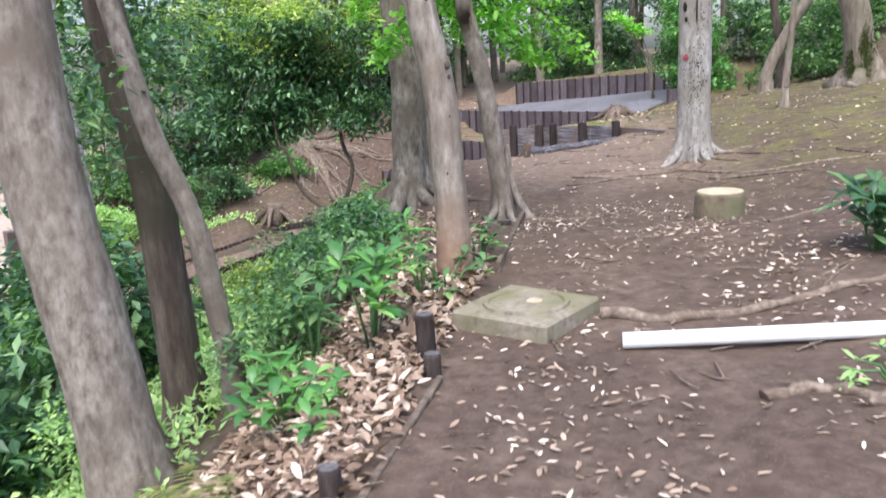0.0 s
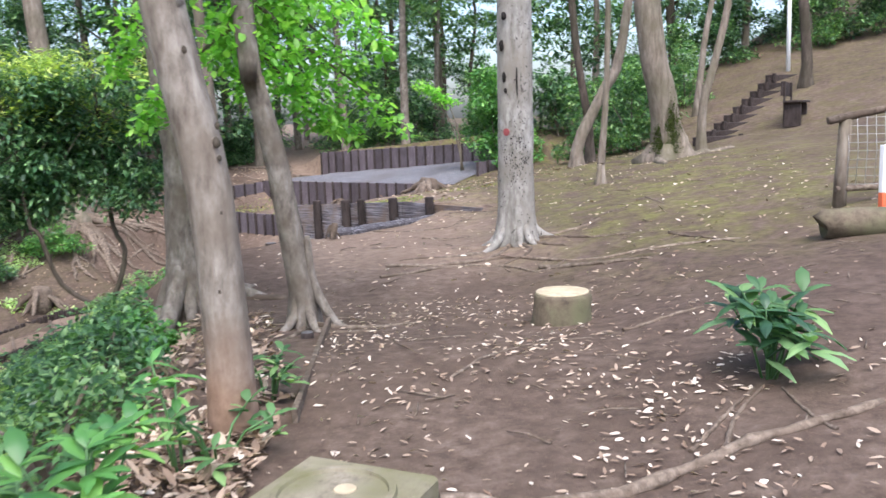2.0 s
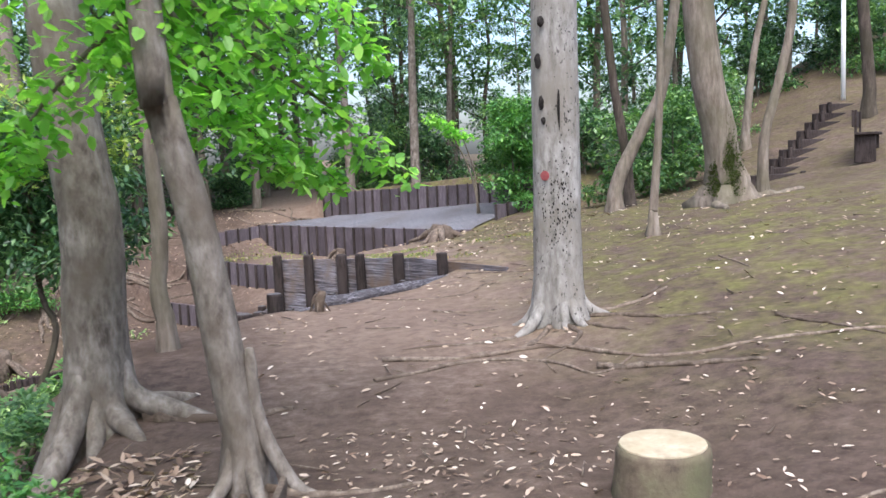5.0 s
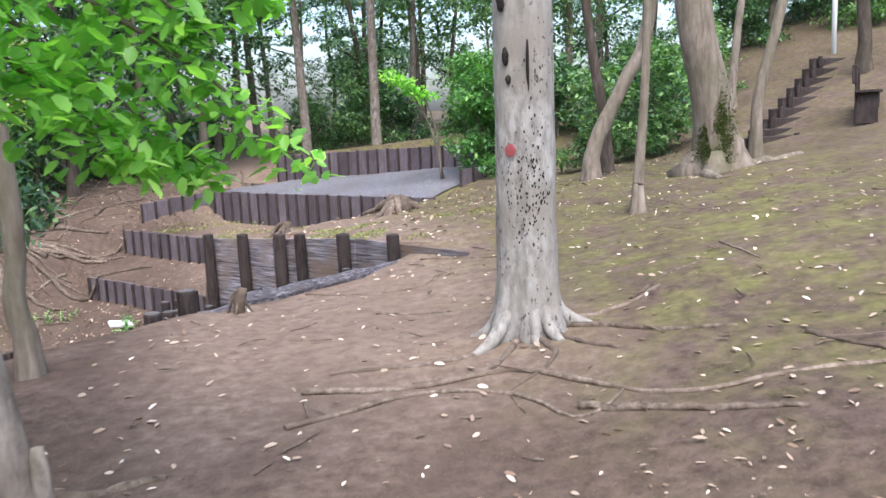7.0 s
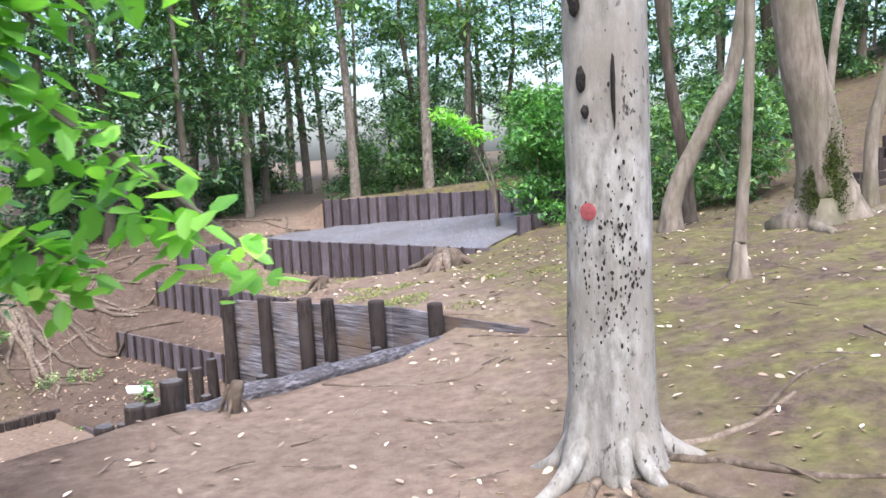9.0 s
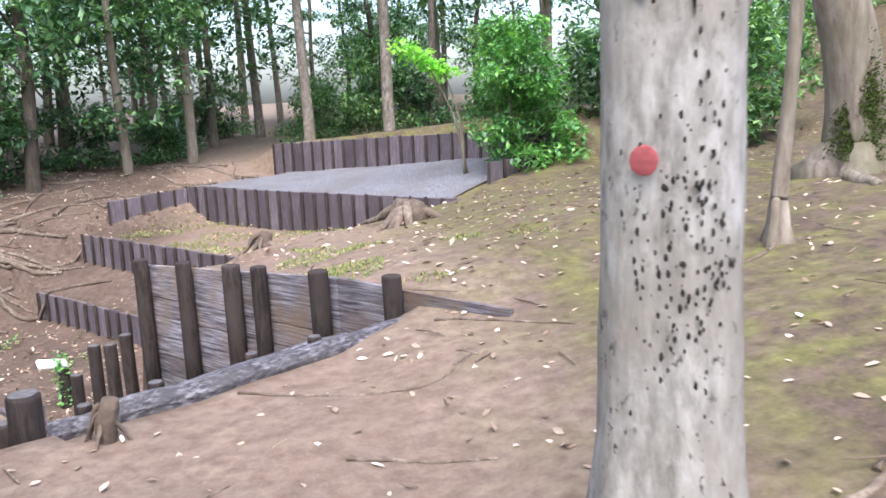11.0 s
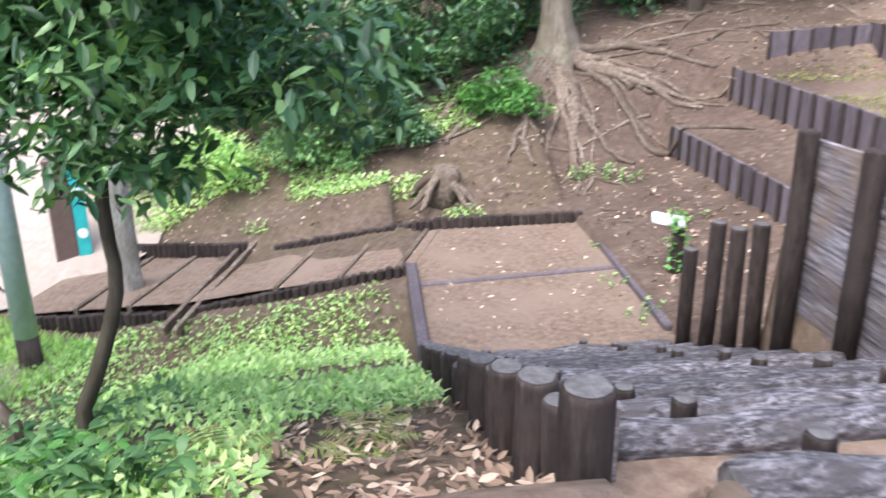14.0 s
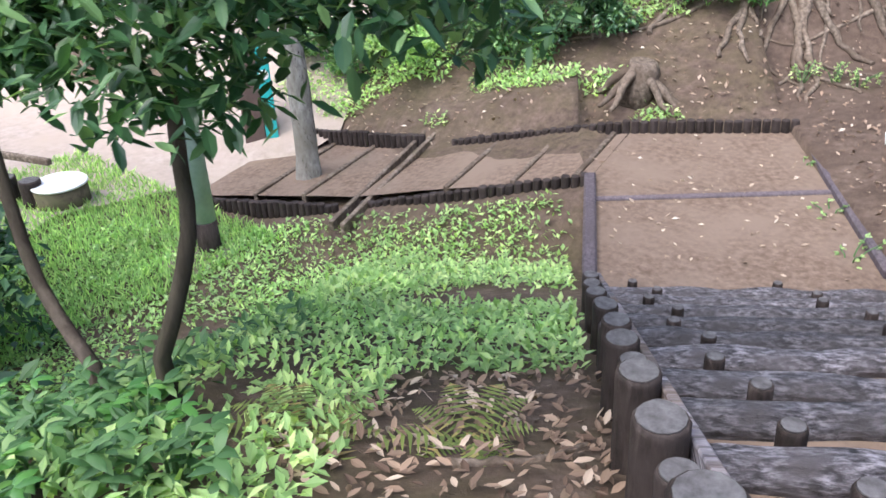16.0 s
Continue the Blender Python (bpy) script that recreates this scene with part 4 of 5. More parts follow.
# gnarled stumps on the terraces and the bank
def gnarled(x, y, r, h, n, seed, label):
    q = random.Random(seed)
    ob = empty("root_stump", pose(0, 0, 0), label, "stump", "gnarled stumps")
    g = on(x, y)
    bm = bmesh.new()
    tube(bm, [(x, y, g - 0.1), (x, y, g + h * 0.4), (x + 0.03, y, g + h * 0.8), (x + 0.04, y, g + h)], [r * 1.2, r, r * 0.85, r * 0.7], 12, 0.5, seed)
    part("stub", bm, M_ROOT, ob)
    for k in range(n):
        a = q.uniform(0, 6.28)
        bm = bmesh.new()
        d = Vector((math.cos(a), math.sin(a), 0))
        p0 = Vector((x, y, g + h * q.uniform(0.5, 0.9))) + d * r * 0.5
        tube(bm, spline([p0, p0 + d * r * 1.0 + Vector((0, 0, -h * 0.25)), Vector((x, y, g + 0.03)) + d * r * 2.1, Vector((x, y, g - 0.05)) + d * r * q.uniform(2.6, 3.6)], 8), [r * 0.32 * s for s in (1, 1, 0.9, 0.8, 0.7, 0.6, 0.5, 0.35)], 7, 0.3, k)
        part("root", bm, M_ROOT, ob)
    return ob


gnarled(1.55, 21.2, 0.15, 0.42, 8, 4, "gnarled pale root stump on the green terrace")
gnarled(2.35, 20.9, 0.11, 0.25, 7, 9, "small pale root stump on the green terrace")
gnarled(4.1, 19.6, 0.22, 0.28, 8, 14, "dug-out brown root mass on the bank")
gnarled(-4.55, 23.0, 0.24, 0.5, 8, 31, "dark sawn stump with splayed roots above the landing")
gnarled(1.40, 13.44, 0.045, 0.22, 7, 8, "small broken root stub at the head of the steps")

# ---- manhole slab, white pipe, trail edging ----
slab = empty("manhole_slab", pose(0.48, 4.95, 0.005, 0.5, -0.5, 52.0), "square mossy concrete slab with a round ring, lying on the soil", "manhole cover")
bm = bmesh.new()
box(bm, (-0.325, -0.325, -0.07), (0.325, 0.325, 0.075), None, 0.016)
part("slab", bm, M_CONC, slab)
bm = bmesh.new()
N = 40
prof = [(0.262, 0.074), (0.256, 0.092), (0.228, 0.092), (0.222, 0.0775), (0.0, 0.079)]
rings = []
for r, z in prof[:-1]:
    rings.append([bm.verts.new((r * math.cos(6.28318 * k / N), r * math.sin(6.28318 * k / N), z)) for k in range(N)])
for a, b in zip(rings, rings[1:]):
    for k in range(N):
        bm.faces.new((a[k], a[(k + 1) % N], b[(k + 1) % N], b[k]))
bm.faces.new(rings[-1])
part("ring", bm, M_CONC, slab, "round raised concrete ring")
bm = bmesh.new()
tube(bm, [(0.06, -0.02, 0.077), (0.06, -0.02, 0.082)], [0.05, 0.045], 14)
part("lifting_hole_cap", bm, M_CUT, slab, "pale worn centre")

pipe = empty("pipe", pose(0.93, 4.35, on(0.93, 4.35) + 0.045, 0, 0, -7.0), "white plastic pipe lying on the soil", "pipe")
bm = bmesh.new()
ro, ri, L = 0.043, 0.036, 2.7
rise = 0.028
cs = []
for xx, r in ((0.02, ri), (0.0, ri), (0.0, ro), (L, ro), (L, ri), (L - 0.02, ri)):
    cs.append([bm.verts.new((xx, r * math.cos(6.28318 * k / 20), r * math.sin(6.28318 * k / 20) + xx * rise)) for k in range(20)])
for a, b in zip(cs, cs[1:]):
    for k in range(20):
        bm.faces.new((a[k], a[(k + 1) % 20], b[(k + 1) % 20], b[k])).smooth = True
part("pipe_wall", bm, M_PIPE, pipe)


def edging_board(a, b, za, zb, label):
    return beam(a, b, za, zb, 0.035, 0.12, M_ROOT, label, "trail_edging")


edging_board((-0.42, 2.6), (-0.05, 4.05), -0.02, -0.01, "narrow weathered board edging the trail")
edging_board((0.40, 6.15), (0.83, 8.5), 0.06, 0.03, "narrow weathered board edging the trail between trees")
lone_post(-0.12, 4.35, -0.25, 0.22, 0.05, "short dark stake beside the trail", "trail stakes", 2)
lone_post(-0.08, 4.12, -0.25, 0.08, 0.045, "short dark stake beside the trail", "trail stakes", 3)
lone_post(-0.47, 2.95, -0.25, 0.06, 0.045, "short weathered stake with a grey top at the edging", "trail stakes", 4)
lone_post(0.33, 6.65, -0.3, -0.02, 0.05, "short weathered stake holding the edging board", "trail stakes", 5)
lone_post(0.62, 8.05, -0.3, 0.02, 0.05, "short weathered stake holding the edging board", "trail stakes", 6)


# ---- up the slope: timber steps, bench, log seat, fence panel, white posts ----
for k in range(9):
    t = k / 8
    x, y = lerp(10.37, 14.66, t), lerp(18.5, 22.3, t)
    ob = empty("timber_step", pose(x, y, on(x, y) + 0.05, 0, 0, 8), "dark squared timber step up the slope", "step", "far timber steps")
    bm = bmesh.new()
    box(bm, (-0.62, -0.08, -0.2), (0.62, 0.08, 0.035), None, 0.015)
    part("timber", bm, M_POST, ob)
    for q in (-0.5, 0.5):
        bm = post_mesh(0.05, 0.4, 8, k)
        bmesh.ops.translate(bm, verts=bm.verts, vec=(q, -0.13, -0.33))
        part("peg", bm, M_POST, ob)
bx, by = 11.94, 18.0
bench = empty("bench", pose(bx, by, on(bx, by), 0, 0, 48), "dark wooden bench with a backrest on the slope", "bench")
for nm, lo, hi in (("seat", (-0.7, -0.2, 0.40), (0.7, 0.2, 0.45)), ("backrest", (-0.7, 0.2, 0.55), (0.7, 0.24, 0.85)), ("leg", (-0.6, -0.15, -0.1), (-0.5, 0.2, 0.40)), ("leg", (0.5, -0.15, -0.1), (0.6, 0.2, 0.40)), ("back_post", (-0.6, 0.16, -0.1), (-0.54, 0.2, 0.85)), ("back_post", (0.54, 0.16, -0.1), (0.6, 0.2, 0.85))):
    bm = bmesh.new()
    box(bm, lo, hi, None, 0.01)
    part(nm, bm, M_POST, bench)
lx, ly = (5.50, 8.41)
logseat = empty("fallen_log", pose(lx + 0.25, ly, on(lx, ly), 0, 0, -20), "dark wet log lying as a low seat", "log")
bm = bmesh.new()
tube(bm, [(-0.33, 0, 0.13), (-0.32, 0, 0.14), (0, 0, 0.14), (0.55, 0, 0.14), (0.57, 0, 0.13)], [0.12, 0.14, 0.145, 0.14, 0.12], 16, 0.1, 2)
part("log", bm, M_STUMP, logseat)
fx, fy = lx + 1.45, ly + 1.0
fence = empty("fence_panel", pose(fx, fy, on(fx, fy), 0, 0, -15), "weathered timber frame with sagging wire mesh and a leaning rail", "fence")
for nm, a, b, r, mt in (("post", (-0.55, 0, -0.15), (-0.5, 0, 0.85), 0.07, M_MIDBARK), ("post", (0.75, 0, -0.15), (0.75, 0, 1.0), 0.05, M_MIDBARK), ("rail", (-0.7, -0.03, 0.82), (0.95, -0.03, 1.12), 0.04, M_ROOT), ("rail", (-0.6, -0.03, 0.1), (0.9, -0.03, 0.14), 0.035, M_ROOT)):
    bm = bmesh.new()
    tube(bm, [a, tuple(lerp(p, q, 0.5) for p, q in zip(a, b)), b], [r, r * 0.95, r * 0.9], 10, 0.12)
    part(nm, bm, mt, fence)
M_WIRE = surface("galvanised wire", [(0.3, (0.35, 0.36, 0.36)), (0.7, (0.5, 0.5, 0.5))], 30, None, 1, 0.5, 0, metal=0.8)
bm = bmesh.new()
for k in range(14):
    x = lerp(-0.5, 0.75, k / 13)
    tube(bm, [(x, -0.05, 0.12), (x + 0.01, -0.07, 0.5), (x, -0.05, 0.86 + 0.18 * (x + 0.5) / 1.25)], [0.003] * 3, 4)
for k in range(9):
    z = lerp(0.15, 0.85, k / 8)
    tube(bm, [(-0.5, -0.05, z), (0.1, -0.07, z - 0.01), (0.75, -0.05, z)], [0.003] * 3, 4)
part("wire_mesh", bm, M_WIRE, fence)["kind"] = "stuff"
M_ORANGE = surface("orange-red paint", [(0.3, (0.55, 0.10, 0.04)), (0.7, (0.7, 0.16, 0.06))], 20, None, 1, 0.6, 0.1)
sx, sy = lx + 0.62, ly + 0.15
stake = empty("marker_stake", pose(sx, sy, on(sx, sy)), "white marker stake with an orange-red foot", "stake")
for nm, z0, z1, mt in (("upper", 0.3, 0.75, M_PIPE), ("lower", -0.1, 0.3, M_ORANGE)):
    bm = bmesh.new()
    box(bm, (-0.03, -0.03, z0), (0.03, 0.03, z1), None, 0.006)
    part(nm, bm, mt, stake)
wp = (15.09, 22.8)
pole = empty("white_pole", pose(wp[0], wp[1], on(*wp)), "tall white painted pole beside the far steps", "pole")
bm = bmesh.new()
tube(bm, [(0, 0, -0.2), (0, 0, 1.5), (0, 0, 3.2)], [0.055, 0.055, 0.05], 12)
part("shaft", bm, M_PIPE, pole)

# ivy-clad post with a white plate by the landing
lone_post(-0.44, 21.12, -2.6, -1.68, 0.07, "dark log post overgrown with ivy", "posts beside the steps", 9.0)
plate = empty("white_plate", pose(-0.52, 21.16, -1.64, 8, 6, 20), "white weathered plate lying on a post top", "plate")
bm = bmesh.new()
box(bm, (-0.24, -0.11, -0.035), (0.16, 0.11, 0.05), None, 0.025)
for q in bm.verts:
    q.co += Vector((1, 1, 1)) * 0.04 * noise.noise(q.co * 7)
part("plate_body", bm, M_WHITE, plate)

# ---- the clearing below: utility pole, pale trunk, round table, posts, boards ----
M_SAND = surface("pale trodden sand", [(0.3, (0.25, 0.205, 0.17)), (0.7, (0.38, 0.32, 0.275))], 6, (0.33, 0.27, 0.22), 0.5, 0.95, 0.3)
bm = bmesh.new()
sg = [[None] * 18 for _ in range(24)]
for i in range(24):
    for k in range(18):
        x, y = lerp(-30, -9.8, i / 23), lerp(15.5, 40, k / 17)
        sg[i][k] = bm.verts.new((x - 0.8 * math.sin(k * 1.3), y, on(x, y) + 0.05))
for i in range(23):
    for k in range(17):
        bm.faces.new((sg[i][k], sg[i + 1][k], sg[i + 1][k + 1], sg[i][k + 1])).smooth = True
tagged(part("clearing", bm, M_SAND), "pale sandy ground of the clearing below", "ground", kind="structure")
M_TEAL = surface("pale blue-green paint", [(0.3, (0.36, 0.46, 0.46)), (0.7, (0.52, 0.62, 0.62))], 8, None, 1, 0.6, 0.1)
ux, uy = (-7.75, 17.75)
up_ = empty("utility_pole", pose(ux, uy, on(ux, uy)), "pale blue-green utility pole with a dark sleeve and cable coil", "pole")
for nm, z0, z1, r, mt in (("sleeve", -0.2, 0.5, 0.155, M_POST), ("shaft", 0.5, 7.0, 0.145, M_TEAL)):
    bm = bmesh.new()
    tube(bm, [(0, 0, z0), (0, 0, (z0 + z1) / 2), (0, 0, z1)], [r, r * 0.98, r * 0.95], 16)
    part(nm, bm, mt, up_)
bm = bmesh.new()
tube(bm, [(-0.16, 0.16 * math.cos(k / 3.0), 1.35 + 0.28 * math.sin(k / 3.0)) for k in range(19)], [0.015] * 19, 6)
part("cable_coil", bm, M_POST, up_, "dark cable coil")
bm = bmesh.new()
bmesh.ops.create_icosphere(bm, subdivisions=3, radius=0.6)
for q in bm.verts:
    q.co = Vector((ux - 0.1, uy - 0.1, on(ux, uy) - 0.05)) + Vector((q.co.x, q.co.y, q.co.z * 0.22)) * (1 + 0.15 * noise.noise(q.co * 4))
tagged(part("concrete_footing", bm, M_CONC), "rough concrete footing round the pole", "footing")
wx, wy = (-8.16, 19.83)
simple_tree(wx, wy, [(wx, wy, -2.4), (wx - 0.05, wy, -1.2), (wx - 0.2, wy, 2.0), (wx - 0.3, wy, 5.0)], 0.17, 0.12, M_PALE, "pale smooth tree trunk beside the lower path", flare=0.3)
tx, ty = (-10.99, 17.30)
table = empty("round_table", pose(tx, ty, on(tx, ty)), "low round log table with a pale top in the clearing", "table")
bm = bmesh.new()
tube(bm, [(0, 0, -0.1), (0, 0, 0.36)], [0.38, 0.40], 22, 0.05)
part("drum", bm, M_STUMP, table)
bm = bmesh.new()
tube(bm, [(0, 0, 0.36), (0, 0, 0.38), (0, 0, 0.40)], [0.41, 0.42, 0.40], 22)
part("tabletop", bm, M_WHITE, table, "pale worn top")
for q in ((-11.65, 16.80), (-11.20, 16.95)):
    lone_post(q[0], q[1], on(*q) - 0.2, on(*q) + 0.45, 0.16, "thick short log seat in the clearing", "log seats", q[0])
beam((tx - 2.2, ty - 0.6), (tx - 0.4, ty + 0.1), -3.1, -3.15, 0.1, 0.1, M_ROOT, "grey timber rail in the clearing", "rail")
M_BROWN = surface("brown painted metal", [(0.3, (0.07, 0.045, 0.04)), (0.7, (0.11, 0.075, 0.065))], 8, None, 1, 0.5, 0.1)
kx, ky = (-10.40, 20.55)
kiosk = empty("notice_cabinet", pose(kx, ky, on(kx, ky), 0, 0, 40), "brown upright cabinet with a teal poster on its side", "cabinet")
bm = bmesh.new()
box(bm, (-0.19, -0.19, -0.1), (0.19, 0.19, 2.0), None, 0.02)
part("body", bm, M_BROWN, kiosk)
M_POSTER = surface("teal poster", [(0.3, (0.02, 0.30, 0.30)), (0.7, (0.03, 0.40, 0.40))], 6, None, 1, 0.5, 0)
bm = bmesh.new()
box(bm, (0.195, -0.23, 0.3), (0.40, -0.20, 1.9), None, 0.004)
panel = part("poster", bm, M_POSTER, kiosk, "teal poster")
for z in (0.75, 1.45):
    bm = bmesh.new()
    tube(bm, [(0.3, -0.232, z), (0.3, -0.24, z)], [0.085, 0.08], 16)
    part("white_disc", bm, M_WHITE, panel)
# low fence far beyond the hedge
fen = empty("pale_fence", pose(0, 0, 0), "pale upright slat fence beyond the shrubs", "fence")
for k in range(40):
    x, y = lerp(-16, -7.5, k / 39), lerp(27.5, 32.5, k / 39)
    bm = bmesh.new()
    box(bm, (x - 0.06, y - 0.015, on(x, y) - 0.1), (x + 0.06, y + 0.015, on(x, y) + 1.2), None, 0.004)
    part("slat", bm, M_SAND, fen)


# bare roots and fallen sticks over the bank under the woodland
wr = random.Random(9)
for k in range(40):
    u, v = wr.uniform(11.8, 20.0), wr.uniform(22.6, 30.0)
    a = wr.gauss(2.9, 0.7)
    p = [xy_of(u, v)]
    for j in range(4):
        a += wr.gauss(0, 0.3)
        p.append((p[-1][0] + 0.5 * math.cos(a), p[-1][1] + 0.5 * math.sin(a)))
    ground_root(p, wr.uniform(0.03, 0.08), "bare root on the brown bank under trees", 12)


# ---- foliage ----
def spray_points(line, n, width, droop, rng):
    """Points along a hanging branch, widening towards its middle."""
    line = [np.array(p) for p in line]
    out = []
    for _ in range(n):
        t = rng.uniform(0, 1) * (len(line) - 1)
        k = min(int(t), len(line) - 2)
        p = line[k] + (line[k + 1] - line[k]) * (t - k)
        w = width * (0.35 + 0.65 * math.sin(math.pi * min(1, 0.25 + 0.75 * t / (len(line) - 1))))
        q = rng.normal(0, 1, 3) * (w, w, w * 0.35)
        q[2] -= droop * abs(rng.normal(0, 1))
        out.append(p + q)
    return np.array(out)


# bright drooping branches of the trail-side tree
canopy_pts = []
branches = [
    [(0.35, 8.65, 2.6), (0.8, 9.1, 2.25), (1.25, 9.4, 1.95), (1.77, 9.6, 1.5)],
    [(0.35, 8.65, 2.5), (0.7, 9.2, 2.05), (1.0, 9.5, 1.78), (1.3, 9.7, 1.5)],
    [(0.35, 8.65, 2.3), (0.55, 9.0, 2.05), (0.8, 9.3, 1.8), (1.05, 9.4, 1.58)],
    [(0.3, 8.65, 2.4), (0.0, 8.8, 2.2), (-0.35, 9.1, 1.9), (-0.6, 9.4, 1.62)],
    [(0.3, 8.65, 2.8), (0.5, 8.9, 2.7), (0.9, 9.2, 2.4), (1.35, 9.4, 2.05)],
    [(0.3, 8.65, 2.6), (0.2, 9.0, 2.4), (0.25, 9.4, 2.1), (0.4, 9.7, 1.8)],
    [(0.3, 8.65, 2.9), (0.9, 9.0, 2.75), (1.35, 9.3, 2.5), (1.6, 9.5, 2.2)],
    [(0.2, 8.7, 2.9), (-0.3, 8.9, 2.8), (-0.6, 9.4, 2.5), (-0.8, 9.8, 2.1)],
    [(0.1, 8.7, 3.4), (0.4, 9.6, 3.3), (0.8, 10.6, 3.1), (1.0, 11.4, 2.8)],
]
for br in branches:
    bm = bmesh.new()
    tube(bm, spline(br, 10), [lerp(0.02, 0.004, i / 9) for i in range(10)], 6)
    part("branch", bm, M_MIDBARK, T3)
    canopy_pts.append(spray_points(br, 430, 0.13, 0.07, nr))
crown("leaves", np.concatenate(canopy_pts), 0.09, 0.62, M_MAPLE, T3, nr, 0.5, 0.35, True, "bright green drooping leaves")
over = [(rnd.uniform(-2.6, 0.6), rnd.uniform(5.6, 9.5), rnd.uniform(3.3, 4.6), 0.7, 0.7, 0.3) for _ in range(16)]
crown("leaves", clump_points(over, 130, nr), 0.11, 0.6, M_MAPLE, T2, nr, 0.3, 0.4, False, "bright green leaves overhead")
pts = clump_points([(rnd.uniform(-3.8, -2.2), rnd.uniform(5.6, 9.0), rnd.uniform(0.9, 4.0), 0.7, 0.7, 0.4) for _ in range(26)], 170, nr)
crown("leaves", pts, 0.10, 0.5, M_DARKLEAF, TA, nr, 0.4, 0.4, False, "dark leaves overhead")

# two saplings with a shared light crown below the trail
saps = []
for (x, y), line, r in (((-1.59, 13.95), [(-1.48, 14.00, -0.38), (-1.41, 14.10, -0.01), (-1.55, 14.20, 0.30), (-1.60, 14.30, 1.00), (-1.65, 14.30, 2.40)], 0.038), ((-1.84, 13.75), [(-2.22, 13.75, -0.35), (-2.42, 13.80, 0.30), (-2.55, 13.85, 0.51), (-2.65, 13.90, 2.00)], 0.034)):
    t = simple_tree(x, y, line, r, 0.02, M_DARKBARK, "slender sapling with glossy foliage, coloured dark as if backlit, on the weedy slope", flare=0.3)
    cx, cz = line[-1][0], line[-1][2]
    bl = [(cx + rnd.uniform(-1.3, 1.15), 14.5 + rnd.uniform(-0.8, 1.0), rnd.uniform(0.62, 2.4), 0.45, 0.45, 0.24) for _ in range(46)]
    for b in bl[:12]:
        bm = bmesh.new()
        base = Vector(line[-2]).lerp(Vector(line[-1]), rnd.random())
        tube(bm, spline([base, base.lerp(Vector(b[:3]), 0.5) + Vector((0, 0, 0.08)), b[:3]], 6), [0.012, 0.010, 0.008, 0.007, 0.005, 0.004], 5)
        part("branch", bm, M_MIDBARK, t)
    # main leaves take the dark leaf colour to look backlit
    crown("leaves", clump_points(bl + [(rnd.uniform(-3.6, -0.9), rnd.uniform(14.2, 15.6), rnd.uniform(0.75, 1.7), 0.4, 0.4, 0.2) for _ in range(16)] + [(rnd.uniform(-3.5, -2.2), rnd.uniform(13.7, 14.5), rnd.uniform(0.4, 1.3), 0.32, 0.32, 0.18) for _ in range(9)], 185, nr, 0.2), 0.11, 0.42, M_DARKLEAF, t, nr, 0.5, 0.4, True)
    # yellow-green leaves on the upper clumps, brightened in colour to look lit
    crown("lit_top_leaves", clump_points([(b[0], b[1], b[2] + 0.3, b[3], b[4], b[5]) for b in bl if b[2] > 1.25], 120, nr, 0.2), 0.09, 0.4, M_YELLOWLEAF, t, nr, 0.2, 0.4, False, "yellow-green upper leaves brightened as if lit")


# broad-leaved plants
def rosette_plant(x, y, h, n, size, mat, label, seed, aspect=0.45, base=None):
    """Several stems, each with a whorl of large pointed leaves."""
    q = random.Random(seed)
    g = on(x, y) if base is None else base
    ob = empty("shrub", pose(0, 0, 0), label, "shrub", "broad-leaved shrubs")
    vs, fs = [], []
    for k in range(n):
        a, s = q.uniform(0, 6.28), q.uniform(0.05, 0.26)
        tip = Vector((x + s * math.cos(a) * 1.2, y + s * math.sin(a) * 1.2, g + h * q.uniform(0.5, 1.0)))
        bm = bmesh.new()
        tube(bm, [(x + 0.02 * math.cos(a), y + 0.02 * math.sin(a), g - 0.05), tuple(Vector((x, y, g)).lerp(tip, 0.5) + Vector((0, 0, 0.03))), tuple(tip)], [0.009, 0.007, 0.005], 5)
        part("stem", bm, M_MIDLEAF, ob)
        for j in range(9):
            b = j * 2.4 + q.uniform(-0.3, 0.3)
            el = q.uniform(-0.35, 0.75)
            d = Vector((math.cos(b) * math.cos(el), math.sin(b) * math.cos(el), math.sin(el)))
            sd = Vector((-math.sin(b), math.cos(b), 0))
            upv = d.cross(sd) * -1
            ln = size * q.uniform(0.7, 1.2)
            w = ln * aspect
            o = tip - Vector((0, 0, 0.05 * (j % 3)))
            i0 = len(vs)
            for t, ww, sag in ((0.0, 0.04, 0), (0.3, 0.42, 0.04), (0.65, 0.40, 0.0), (1.0, 0.0, -0.16)):
                c = o + d * ln * t + Vector((0, 0, sag * ln))
                vs += [c + sd * w * ww + upv * 0.04 * ln, c, c - sd * w * ww + upv * 0.04 * ln]
            for r in range(3):
                p = i0 + r * 3
                fs += [(p, p + 1, p + 4, p + 3), (p + 1, p + 2, p + 5, p + 4)]
    new_ob = new("leaves", mesh_from("leaves", vs, fs, mat, True))
    new_ob.parent = ob
    return ob


rosette_plant(-0.45, 4.85, 0.62, 9, 0.17, M_LAUREL, "bright green broad-leaved shrub beside the trail", 1)
rosette_plant(-0.92, 4.5, 0.42, 9, 0.16, M_LAUREL, "bright green broad-leaved shrub in leaf litter", 2)
rosette_plant(-0.62, 4.15, 0.18, 3, 0.12, M_LAUREL, "small bright green seedling in leaf litter", 3)
rosette_plant(-0.9, 5.6, 0.55, 7, 0.15, M_MIDLEAF, "mid-green broad-leaved shrub on the slope", 4)
rosette_plant(0.0, 5.75, 0.32, 5, 0.12, M_MIDLEAF, "small leafy shoots at a tree's foot", 5)
rosette_plant(0.28, 6.55, 0.3, 5, 0.11, M_MIDLEAF, "small leafy shoots beside the edging board", 15)
